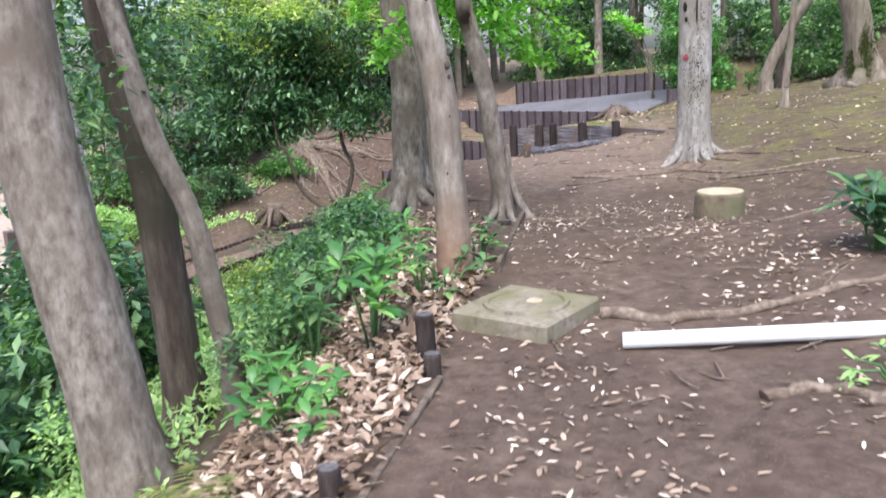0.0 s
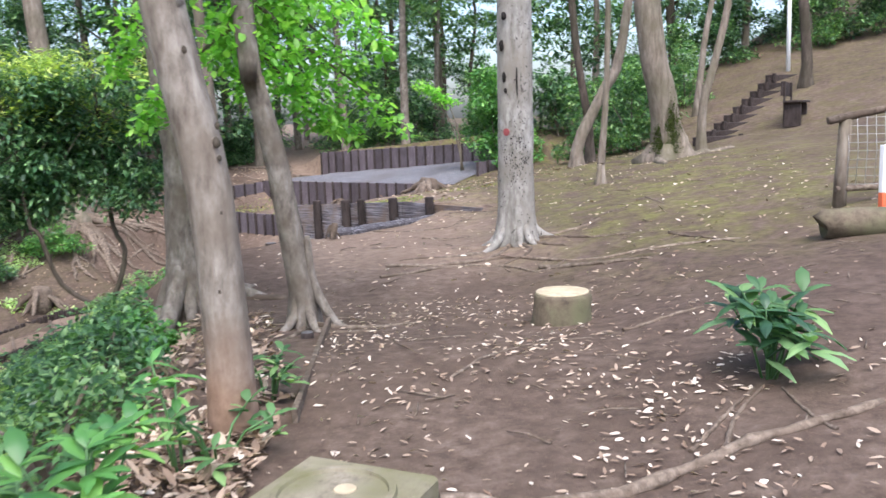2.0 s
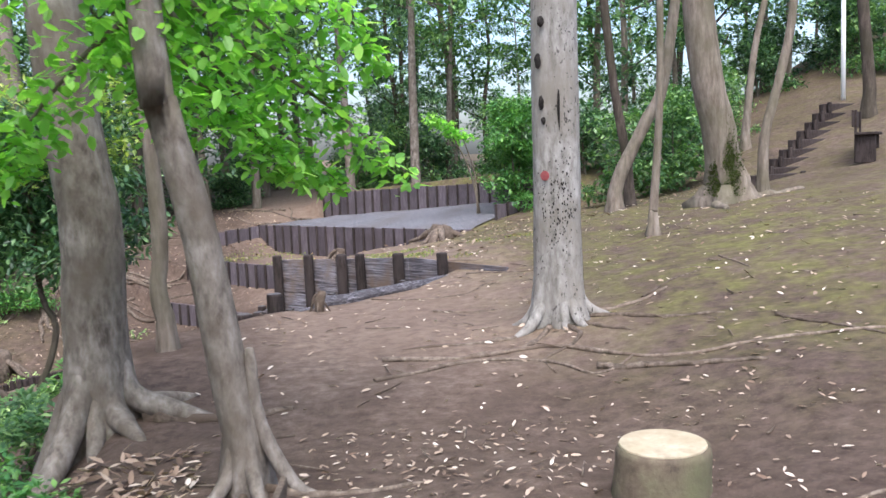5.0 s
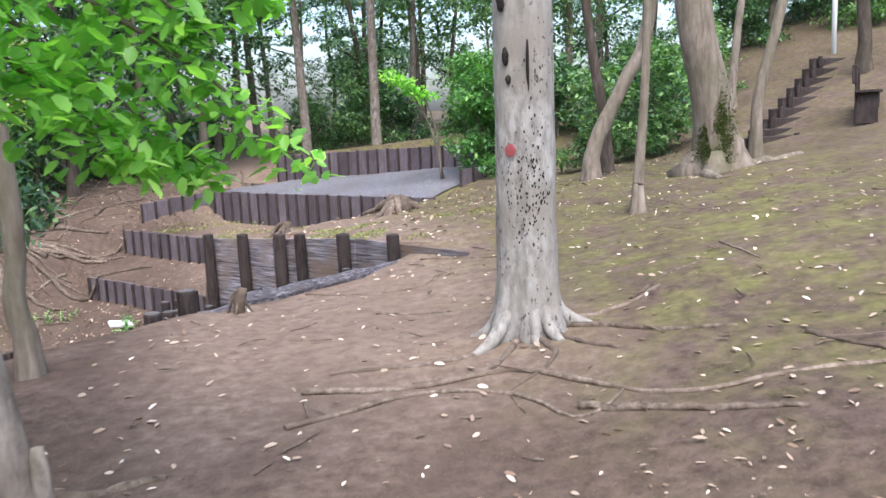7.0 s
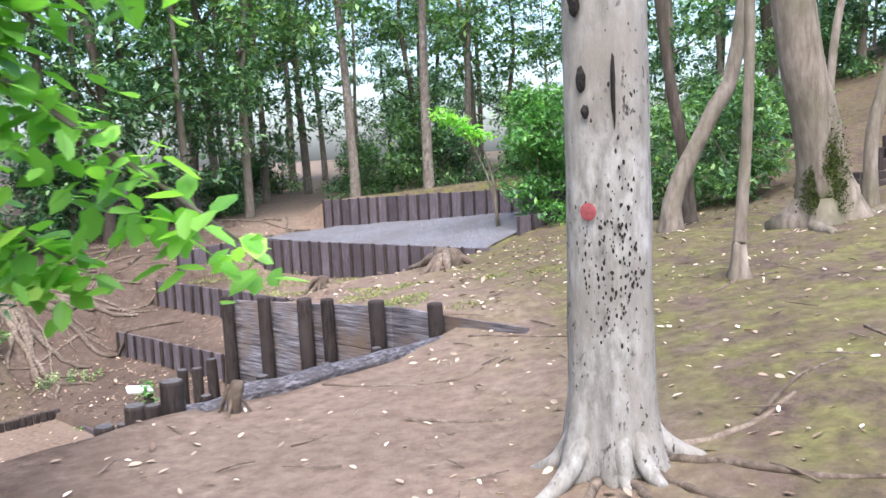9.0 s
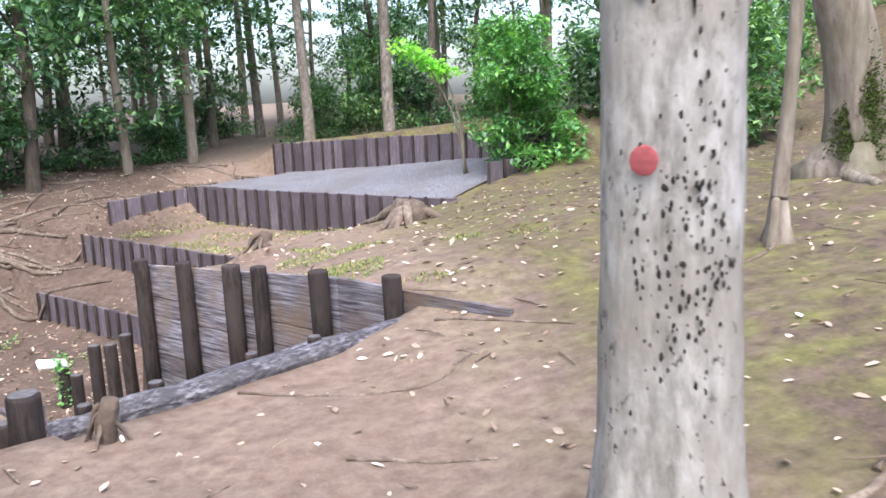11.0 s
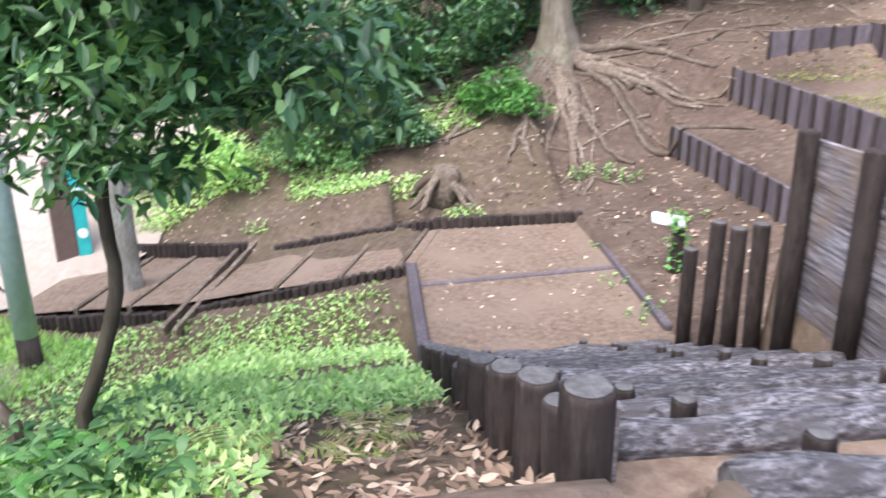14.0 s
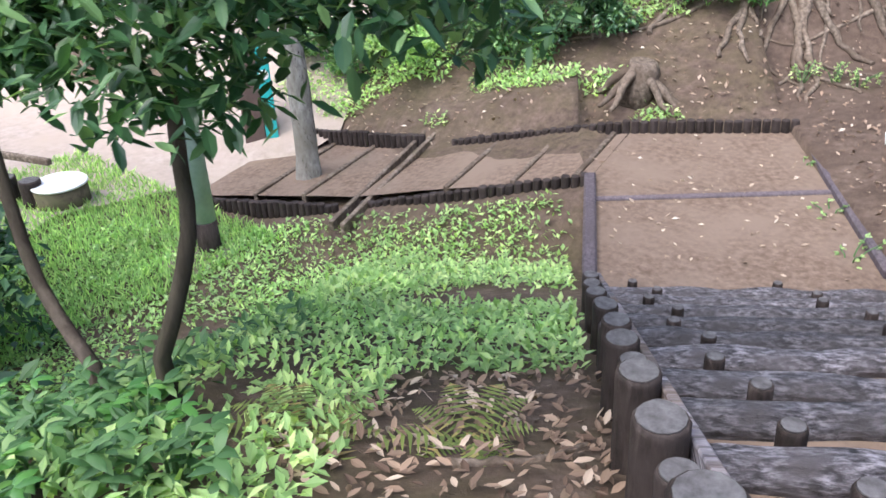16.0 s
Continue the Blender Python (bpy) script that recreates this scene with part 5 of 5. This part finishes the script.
rosette_plant(2.92, 5.62, 0.42, 8, 0.20, M_DARKLEAF, "dark glossy broad-leaved plant above bare roots", 6, 0.4)
rosette_plant(3.05, 5.75, 0.5, 6, 0.2, M_MIDLEAF, "dark glossy broad-leaved plant above bare roots", 7, 0.4)
rosette_plant(2.0, 3.55, 0.14, 3, 0.08, M_WEED, "small green weed beside a mossy root", 8)
rosette_plant(-0.15, 5.6, 0.7, 3, 0.13, M_LAUREL, "thin sapling with pale green leaves by a trunk", 9)
for k, (u, v) in enumerate([(6.9, 11.9), (6.8, 11.4), (6.7, 12.3), (6.3, 12.6), (6.4, 11.9), (6.1, 13.2), (6.5, 12.9), (5.9, 12.9), (6.0, 11.5), (5.6, 13.9), (5.4, 12.2), (6.0, 12.2), (6.8, 11.0), (6.3, 11.2), (7.2, 11.5), (6.6, 11.7), (5.6, 13.5)]):
    x, y = xy_of(u, v)
    rosette_plant(x, y, 0.18 + 0.08 * (k % 3), 9, 0.095, M_LAUREL if k % 4 == 0 else M_MIDLEAF, "low dark-green broad-leaved plant on the slope below the steps", 40 + k, 0.5)
for k, (u, v, hh) in enumerate([(11.2, 16.6, 0.22), (11.3, 17.6, 0.18), (11.35, 18.9, 0.12), (12.3, 21.2, 0.3), (12.5, 20.9, 0.26), (11.9, 21.4, 0.3), (13.2, 15.3, 0.4), (12.6, 18.8, 0.15)]):
    x, y = xy_of(u, v)
    rosette_plant(x, y, hh, 4 if k < 3 else 7, 0.06, M_WEED, "small bright weed growing beside the timber", 70 + k, 0.5)
ix, iy = -0.44, 21.12
iv = empty("ivy", pose(0, 0, 0), "ivy climbing a dark log post", "ivy")
crown("ivy_leaves", clump_points([(ix, iy, -1.6, 0.13, 0.13, 0.14), (ix, iy, -1.85, 0.11, 0.11, 0.2), (ix, iy, -2.1, 0.09, 0.09, 0.15)], 70, nr), 0.07, 0.8, M_LAUREL, iv, nr)


# ferns
def fern(x, y, n, size, seed):
    q = random.Random(seed)
    ob = empty("fern", pose(x, y, on(x, y)), "feathery fern with green and rust-brown fronds", "fern", "ferns")
    vs, fs = [], []
    for k in range(n):
        a = k * 6.28 / n + q.uniform(-0.3, 0.3)
        L = size * q.uniform(0.7, 1.1)
        d, s = Vector((math.cos(a), math.sin(a), 0)), Vector((-math.sin(a), math.cos(a), 0))
        for j in range(12):
            t = (j + 1) / 12
            c = d * L * t + Vector((0, 0, L * (0.95 * t - 0.75 * t * t)))
            w = L * 0.26 * math.sin(math.pi * min(1, 0.12 + t * 0.88)) + 0.01
            for sg_ in (1, -1):
                i0 = len(vs)
                vs += [c, c + s * sg_ * w + d * w * 0.35 - Vector((0, 0, w * 0.2)), c + d * L * 0.055]
                fs.append((i0, i0 + 1, i0 + 2))
    o = new("fronds", mesh_from("fronds", vs, fs, M_FERN))
    o.parent = ob


for k, (x, y) in enumerate([(-1.35, 4.05), (-1.7, 3.75), (-1.15, 3.7), (-1.5, 4.35), (-2.1, 4.0), (-1.9, 12.9), (-2.6, 13.4), (-0.4, 14.6), (-1.0, 14.2)]):
    fern(x, y, 9, 0.38, k)


# dense shrubs
def shrub(x, y, blobs, per, size, aspect, mat, label, base=0.0, stems=5, six=False, shell=0.5):
    """A bush: stems and sprays of leaves in overlapping clumps."""
    g = on(x, y) + base
    ob = empty("bush", pose(x, y, g), label, "bush", "bushes")
    top = max(b[2] for b in blobs)
    for k in range(stems):
        b = blobs[(k * 7) % len(blobs)]
        bm = bmesh.new()
        tube(bm, spline([(0.06 * k - 0.1, 0.03 * k, -0.15), (b[0] * 0.35, b[1] * 0.35, b[2] * 0.5), (b[0], b[1], b[2])], 7), [0.035, 0.03, 0.026, 0.022, 0.018, 0.014, 0.01], 6)
        part("stem", bm, M_MIDBARK, ob)
    crown("leaves", clump_points(blobs, per, nr, shell), size, aspect, mat, ob, nr, 0.25, 0.5, six)
    return ob


def heap(n, rx, ry, h, r, seed):
    q = random.Random(seed)
    out = []
    for _ in range(n):
        a, t = q.uniform(0, 6.28), q.random()
        s = math.sqrt(q.random()) * (1 - 0.65 * t * t)
        out.append((rx * s * math.cos(a), ry * s * math.sin(a), 0.15 + h * t, r * q.uniform(0.7, 1.3), r * q.uniform(0.7, 1.3), r * q.uniform(0.45, 0.8)))
    return out


shrub(7.0, 23.9, heap(60, 1.05, 1.0, 2.35, 0.36, 1), 130, 0.13, 0.5, M_LAUREL, "rounded bright green bush above the gravel ramp")
shrub(6.2, 24.3, [(-0.4 - 0.18 * k, 0, 1.75 + 0.12 * k, 0.3, 0.3, 0.14) for k in range(5)], 90, 0.14, 0.5, M_MAPLE, "bright outstretched branch beside a rounded bush", 0.1, 2)
# dark evergreens on the bank left of the rooted tree
shrub(-6.3, 25.8, heap(60, 1.5, 1.3, 4.6, 0.55, 2), 150, 0.15, 0.45, M_DARKLEAF, "tall dark evergreen bush on the bank")
shrub(-7.9, 25.0, heap(60, 1.6, 1.4, 4.2, 0.55, 3), 150, 0.15, 0.45, M_DARKLEAF, "tall dark evergreen bush on the bank")
shrub(-9.6, 24.6, heap(50, 1.6, 1.4, 3.4, 0.55, 4), 140, 0.15, 0.45, M_MIDLEAF, "green bush at the back of the lower path")
shrub(-5.4, 28.2, heap(70, 1.5, 1.5, 5.5, 0.6, 5), 140, 0.16, 0.45, M_DARKLEAF, "tall dark evergreen bush behind the rooted tree")
shrub(-7.2, 23.4, heap(34, 1.0, 0.7, 0.9, 0.3, 6), 110, 0.11, 0.45, M_MIDLEAF, "low green bush above the lower path")
shrub(-5.9, 23.9, heap(30, 0.9, 0.6, 0.8, 0.28, 7), 110, 0.11, 0.45, M_DARKLEAF, "low dark bush above the lower path")
shrub(-8.9, 22.6, heap(34, 1.1, 0.7, 0.8, 0.3, 8), 110, 0.10, 0.45, M_WEED, "low light-green bush beside the lower path")
shrub(-10.6, 22.6, heap(34, 1.0, 0.8, 1.2, 0.32, 9), 110, 0.11, 0.45, M_MIDLEAF, "low green bush beside the lower path")
shrub(-4.6, 25.2, heap(20, 0.8, 0.6, 0.6, 0.25, 10), 100, 0.11, 0.45, M_LAUREL, "low green bush below the rooted tree")
# bushes along the trail's valley side
for k, (x, y, s, mt) in enumerate([(-1.25, 5.9, 0.5, M_MIDLEAF), (-1.0, 6.9, 0.6, M_MIDLEAF), (-0.9, 7.9, 0.55, M_DARKLEAF), (-1.5, 8.8, 0.6, M_MIDLEAF), (-2.2, 9.8, 0.6, M_YELLOWLEAF), (-1.2, 9.6, 0.45, M_MIDLEAF), (-0.7, 8.9, 0.35, M_LAUREL), (-1.1, 11.1, 0.45, M_MIDLEAF), (-2.9, 6.6, 0.7, M_WEED), (-3.3, 5.0, 0.8, M_WEED), (-3.6, 8.0, 0.7, M_MIDLEAF), (-2.9, 3.6, 0.7, M_MIDLEAF), (-4.5, 6.0, 0.9, M_WEED)]):
    shrub(x, y, heap(16, s, s, s * 0.9, s * 0.42, 20 + k), 75, 0.075, 0.5, mt, "leafy low bush on the valley slope beside the trail", 0, 3)


# ---- forest behind: a few trees built once, then repeated ----
def forest_tree(h, r, blobs, per, size, mat, bark, seed):
    """A tall forest tree at the origin."""
    q = random.Random(seed)
    ob = empty("forest_tree", pose(0, 0, 0), "tall woodland tree with dark green foliage", "tree", "woodland trees")
    bm = bmesh.new()
    line = spline([(0, 0, -0.4), (0.05, 0, 0.1), (q.uniform(-0.2, 0.2), 0, h * 0.3), (q.uniform(-0.4, 0.4), q.uniform(-0.3, 0.3), h * 0.65), (q.uniform(-0.5, 0.5), 0, h)], 14)
    tube(bm, line, [r * 1.35] + [lerp(r * 1.15, r * 0.25, (i / 13) ** 0.8) for i in range(1, 14)], 10, 0.15, seed)
    part("trunk", bm, bark, ob)
    for k in range(7):
        b = blobs[(k * 5) % len(blobs)]
        z = max(1.5, b[2] - 0.8)
        bm = bmesh.new()
        tube(bm, spline([(0, 0, z), (b[0] * 0.5, b[1] * 0.5, z + 0.35), b[:3]], 6), [0.05, 0.04, 0.035, 0.03, 0.02, 0.01], 6)
        part("limb", bm, bark, ob)
    crown("crown", clump_points(blobs, per, nr, 0.35), size, 0.5, mat, ob, nr, 0.3, 0.5)
    return ob


def tall_blobs(n, z0, z1, spread, r, seed):
    q = random.Random(seed)
    out = []
    for _ in range(n):
        t = q.random()
        a = q.uniform(0, 6.28)
        s = spread * math.sqrt(q.random()) * (0.55 + 0.7 * math.sin(math.pi * t))
        out.append((s * math.cos(a), s * math.sin(a), lerp(z0, z1, t), r * q.uniform(0.7, 1.3), r * q.uniform(0.7, 1.3), r * 0.5 * q.uniform(0.7, 1.2)))
    return out


KINDS = [
    forest_tree(11, 0.20, tall_blobs(46, 2.2, 11, 2.2, 0.75, 1), 75, 0.24, M_DARKLEAF, M_DARKBARK, 1),
    forest_tree(12, 0.17, tall_blobs(46, 3.4, 12, 2.4, 0.75, 2), 75, 0.24, M_MIDLEAF, M_MIDBARK, 2),
    forest_tree(10, 0.15, tall_blobs(46, 1.2, 10, 2.0, 0.7, 3), 75, 0.22, M_DARKLEAF, M_MIDBARK, 3),
    forest_tree(12, 0.19, tall_blobs(42, 4.5, 12, 2.6, 0.8, 4), 75, 0.24, M_MIDLEAF, M_BARK, 4),
]
fr = random.Random(77)
spots = []
for tries in range(4000):
    a, d = fr.uniform(-66, 78), fr.uniform(20.5, 46)
    x, y = 2 - d * math.sin(radians(a)), 12 + d * math.cos(radians(a))
    u, v = uv_of(x, y)
    if u < 21.5 and v < 25 and u > 6 or (u <= 6 and v < 27):
        continue
    if a < -27 and d < 24 or (a > 36 and d < 30):
        continue
    if any((x - p) ** 2 + (y - q) ** 2 < 2.3 ** 2 for p, q in spots):
        continue
    spots.append((x, y))
    if len(spots) >= 84:
        break
for k, (x, y) in enumerate(spots):
    m = pose(x, y, on(max(-40, min(x, 40)), min(y, 60)), 0, 0, fr.uniform(0, 360)) @ Matrix.Diagonal((*([fr.uniform(0.8, 1.2)] * 3), 1))
    if k < len(KINDS):
        KINDS[k].matrix_world = m
    else:
        t = copy_thing(KINDS[k % len(KINDS)], Matrix())
        t.matrix_basis = m

for (x, y) in ((-2.4, 29.8), (-0.6, 31.2), (0.9, 32.2), (3.9, 32.0), (5.9, 31.0), (-3.4, 32.0), (13.6, 26.4), (16.6, 27.2), (18.8, 25.4), (11.4, 27.5), (-9.5, 13.5), (-8.2, 11.6), (-6.5, 29.5)):
    t = copy_thing(KINDS[int(abs(x * 10)) % 4], Matrix())
    t.matrix_basis = pose(x, y, on(x, y), 0, 0, x * 77)

# underwood between the trunks
ub = [shrub(0, 0, heap(26, 1.3, 1.1, 1.7, 0.5, 60), 90, 0.17, 0.5, M_DARKLEAF, "dark leafy underwood between woodland trees", 0, 3),
      shrub(0.01, 0, heap(26, 1.2, 1.2, 2.4, 0.5, 61), 90, 0.17, 0.5, M_MIDLEAF, "green leafy underwood between woodland trees", 0, 3)]
for k in range(32):
    a, d = fr.uniform(-46, 72), fr.uniform(21, 40)
    x, y = 2 - d * math.sin(radians(a)), 12 + d * math.cos(radians(a))
    u, v = uv_of(x, y)
    if (u < 22 and v < 25.5 and u > 6) or (u <= 6 and v < 27.5) or (a < -27 and d < 27):
        continue
    m = pose(x, y, on(x, y) - 0.1, 0, 0, fr.uniform(0, 360)) @ Matrix.Diagonal((*([fr.uniform(0.6, 1.15)] * 3), 1))
    if k < 2:
        ub[k].matrix_world = m
    else:
        t = copy_thing(ub[k % 2], Matrix())
        t.matrix_basis = m
for (x, y, s) in ((-1.6, 33.0, 0.9), (-4.2, 33.5, 1.3), (4.4, 35.0, 0.8), (-5.2, 11.0, 0.9), (-6.4, 27.2, 1.2), (-3.4, 30.0, 1.2), (13.0, 25.0, 0.8), (15.2, 26.5, 0.9), (17.2, 24.6, 0.8), (12.2, 23.2, 0.6), (16.5, 27.8, 1.0), (19.0, 24.0, 0.9), (-4.3, 10.6, 1.3), (-5.8, 12.6, 1.5), (-4.6, 7.6, 1.2), (-6.8, 12.8, 1.1), (-4.6, 9.3, 0.8), (-7.5, 10.0, 1.0), (-8.0, 14.6, 1.0), (18.5, 27.0, 1.0), (21, 26, 1.1), (20, 29, 1.1), (9.2, 20.3, 0.8), (8.3, 20.8, 0.75), (10.2, 22.2, 0.9), (9.0, 24.5, 1.0), (11.5, 24.6, 0.9), (7.6, 26.5, 0.8)):
    t = copy_thing(ub[1 if s < 0.9 else 0], Matrix())
    t.matrix_basis = pose(x, y, on(x, y) - 0.1, 0, 0, x * 50) @ Matrix.Diagonal((s, s, s, 1))


# ---- leaf litter, weeds and grass, as loose stuff ----
def scatter(name, n, where, size, aspect, mat, label, category, lift=0.012, tilt=0.0, spread=0.25, height=0.0, six=False):
    pts = []
    while len(pts) < n:
        p = where()
        if p is None:
            continue
        x, y = p[0], p[1]
        z = (p[2] if len(p) > 2 else on(x, y)) + lift + height * rnd.random() ** 1.5
        pts.append((x, y, z))
    v, f = leaf_cloud(np.array(pts), tilt, size, aspect, spread, nr, six)
    return tagged(new(name, mesh_from(name, v, f, mat)), label, category, kind="stuff")


def free(x, y):
    u, v = uv_of(x, y)
    return not (ULEFT - 0.1 < u < UWALL + 0.1 and v > VTOP - 0.6)


def on_trail():
    x, y = rnd.gauss(1.6, 1.5), rnd.uniform(1.2, 9.5)
    if noise.noise(Vector((x * 1.1, y * 1.1, 5))) < rnd.uniform(-0.5, 0.35):
        return None
    return (x, y) if x > -0.95 + 0.21 * y else None


scatter("fallen_leaves", 3000, on_trail, 0.052, 0.38, M_LITTER, "pale dry fallen leaves scattered on the soil", "leaves", six=True)


def on_slope():
    x, y = rnd.uniform(0.3, 9), rnd.uniform(9, 19)
    u, v = uv_of(x, y)
    return (x, y) if free(x, y) and (v < 10.4 or u > UWALL + 0.2) else None


scatter("fallen_leaves", 1100, on_slope, 0.065, 0.45, M_LITTER, "pale dry fallen leaves on the bare slope", "leaves", six=True)


def left_edge():
    x, y = rnd.uniform(-2.0, 0.4), rnd.uniform(2.2, 9.5)
    e = -0.95 + 0.21 * y
    if y > 6.3 and rnd.random() < 0.72:
        return None
    return (x, y) if e - 1.5 < x < e - 0.03 else None


scatter("leaf_litter", 5200, left_edge, 0.085, 0.42, M_LITTER_BROWN, "thick brown leaf litter beside the trail edging", "leaves", 0.015, 0.0, 0.4, 0.03, True)
scatter("leaf_litter", 1500, left_edge, 0.085, 0.42, M_LITTER, "pale leaves among the litter beside the trail", "leaves", 0.03, 0.0, 0.4, 0.02, True)


def by_steps():
    u, v = rnd.uniform(7.4, 8.75), rnd.uniform(10.6, 13.2)
    return xy_of(u, v)


scatter("leaf_litter", 800, by_steps, 0.075, 0.4, M_LITTER_BROWN, "brown leaf litter beside the log posts", "leaves", 0.015, 0.0, 0.4, 0.03, True)


def on_landing():
    u, v = rnd.uniform(9.0, 11.3), rnd.uniform(16.2, 20.0)
    x, y = xy_of(u, v)
    return (x, y, ZLAND)


scatter("fallen_leaves", 130, on_landing, 0.07, 0.5, M_LITTER, "few pale leaves on the landing", "leaves", 0.006)


def on_bank():
    u, v = rnd.uniform(5, 19), rnd.uniform(14.9, 31)
    if u < UWALL + 0.2 and v < 20.5 or (u < ULEFT and v < 21.2):
        return None
    if u > U0 and v < 22:
        return None
    return xy_of(u, v)


scatter("leaf_litter", 4200, on_bank, 0.10, 0.45, M_LITTER_BROWN, "dark brown leaf litter under the woodland trees", "leaves", spread=0.4)
scatter("fallen_leaves", 1900, on_bank, 0.085, 0.45, M_LITTER, "pale fallen leaves on the brown bank", "leaves")


def terrace_litter():
    u, v = rnd.uniform(11.6, 20), rnd.uniform(10.0, 20)
    x, y = xy_of(u, v)
    return (x, y) if u < U2 or v < 13.8 else None


scatter("fallen_leaves", 1200, terrace_litter, 0.09, 0.45, M_LITTER_BROWN, "brown fallen leaves on the terraces", "leaves")


def weeds_left():
    u, v = rnd.uniform(1.5, 8.7), rnd.uniform(11.2, 19.6)
    if noise.noise(Vector((u * 0.8, v * 0.8, 1))) < rnd.uniform(-0.55, 0.1) or (u > 7.7 and v < 13.2):
        return None
    if v > 18.2 + 0.36 * (8.9 - u):
        return None
    return xy_of(u, v)


scatter("weeds", 30000, weeds_left, 0.075, 0.5, M_WEED, "bright green low weeds covering the slope", "weeds", 0.01, -0.35, 0.5, 0.10)
def weeds_dark():
    p = weeds_left()
    return p if p and uv_of(*p)[0] < 6.9 and uv_of(*p)[1] < 14.5 else None


scatter("weeds", 5000, weeds_dark, 0.10, 0.45, M_MIDLEAF, "darker green weeds on the slope", "weeds", 0.01, -0.3, 0.5, 0.16)


def weeds_far_left():
    x, y = rnd.uniform(-7, -1.6), rnd.uniform(2, 13)
    e = -0.95 + 0.21 * y
    return (x, y) if x < e - 1.1 and (x < e - 2 or rnd.random() < 0.35) else None


scatter("weeds", 26000, weeds_far_left, 0.10, 0.4, M_WEED, "bright green undergrowth on the valley slope", "weeds", 0.01, -0.4, 0.5, 0.35)


def bank_green():
    u, v = rnd.uniform(3.5, 10.5), rnd.uniform(20.6, 25)
    if noise.noise(Vector((u * 0.7, v * 0.7, 9))) < 0.1 or v < 20.4 + 0.48 * (9.45 - u):
        return None
    return xy_of(u, v)


scatter("weeds", 5000, bank_green, 0.09, 0.5, M_WEED, "patchy green weeds on the bank above the path", "weeds", 0.01, -0.3, 0.5, 0.14)


def terrace_green():
    u, v = rnd.uniform(U1 + 0.2, U2 - 0.1), rnd.uniform(16.5, 22.6)
    if noise.noise(Vector((u * 0.9, v * 0.7, 2))) < -0.05:
        return None
    return xy_of(u, v)


scatter("weeds", 1500, terrace_green, 0.06, 0.5, M_FERN, "thin green weeds on the terrace", "weeds", 0.01, -0.3, 0.5, 0.05)


def mossy():
    u, v = rnd.uniform(11.55, 13.2), rnd.uniform(10.2, 14.0)
    return xy_of(u, v) if noise.noise(Vector((u * 1.3, v * 1.3, 4))) > 0.1 else None


scatter("moss_tufts", 1500, mossy, 0.035, 0.5, M_FERN, "low yellow-green moss tufts behind the plank wall", "moss", 0.004, -0.5, 0.5, 0.02)


def clearing_grass():
    x, y = rnd.uniform(-13, -7.2), rnd.uniform(13, 18.6)
    return (x, y)


scatter("grass", 16000, clearing_grass, 0.16, 0.14, M_WEED, "tufts of bright green grass beside the clearing", "grass", 0.0, -1.0, 0.35, 0.02)
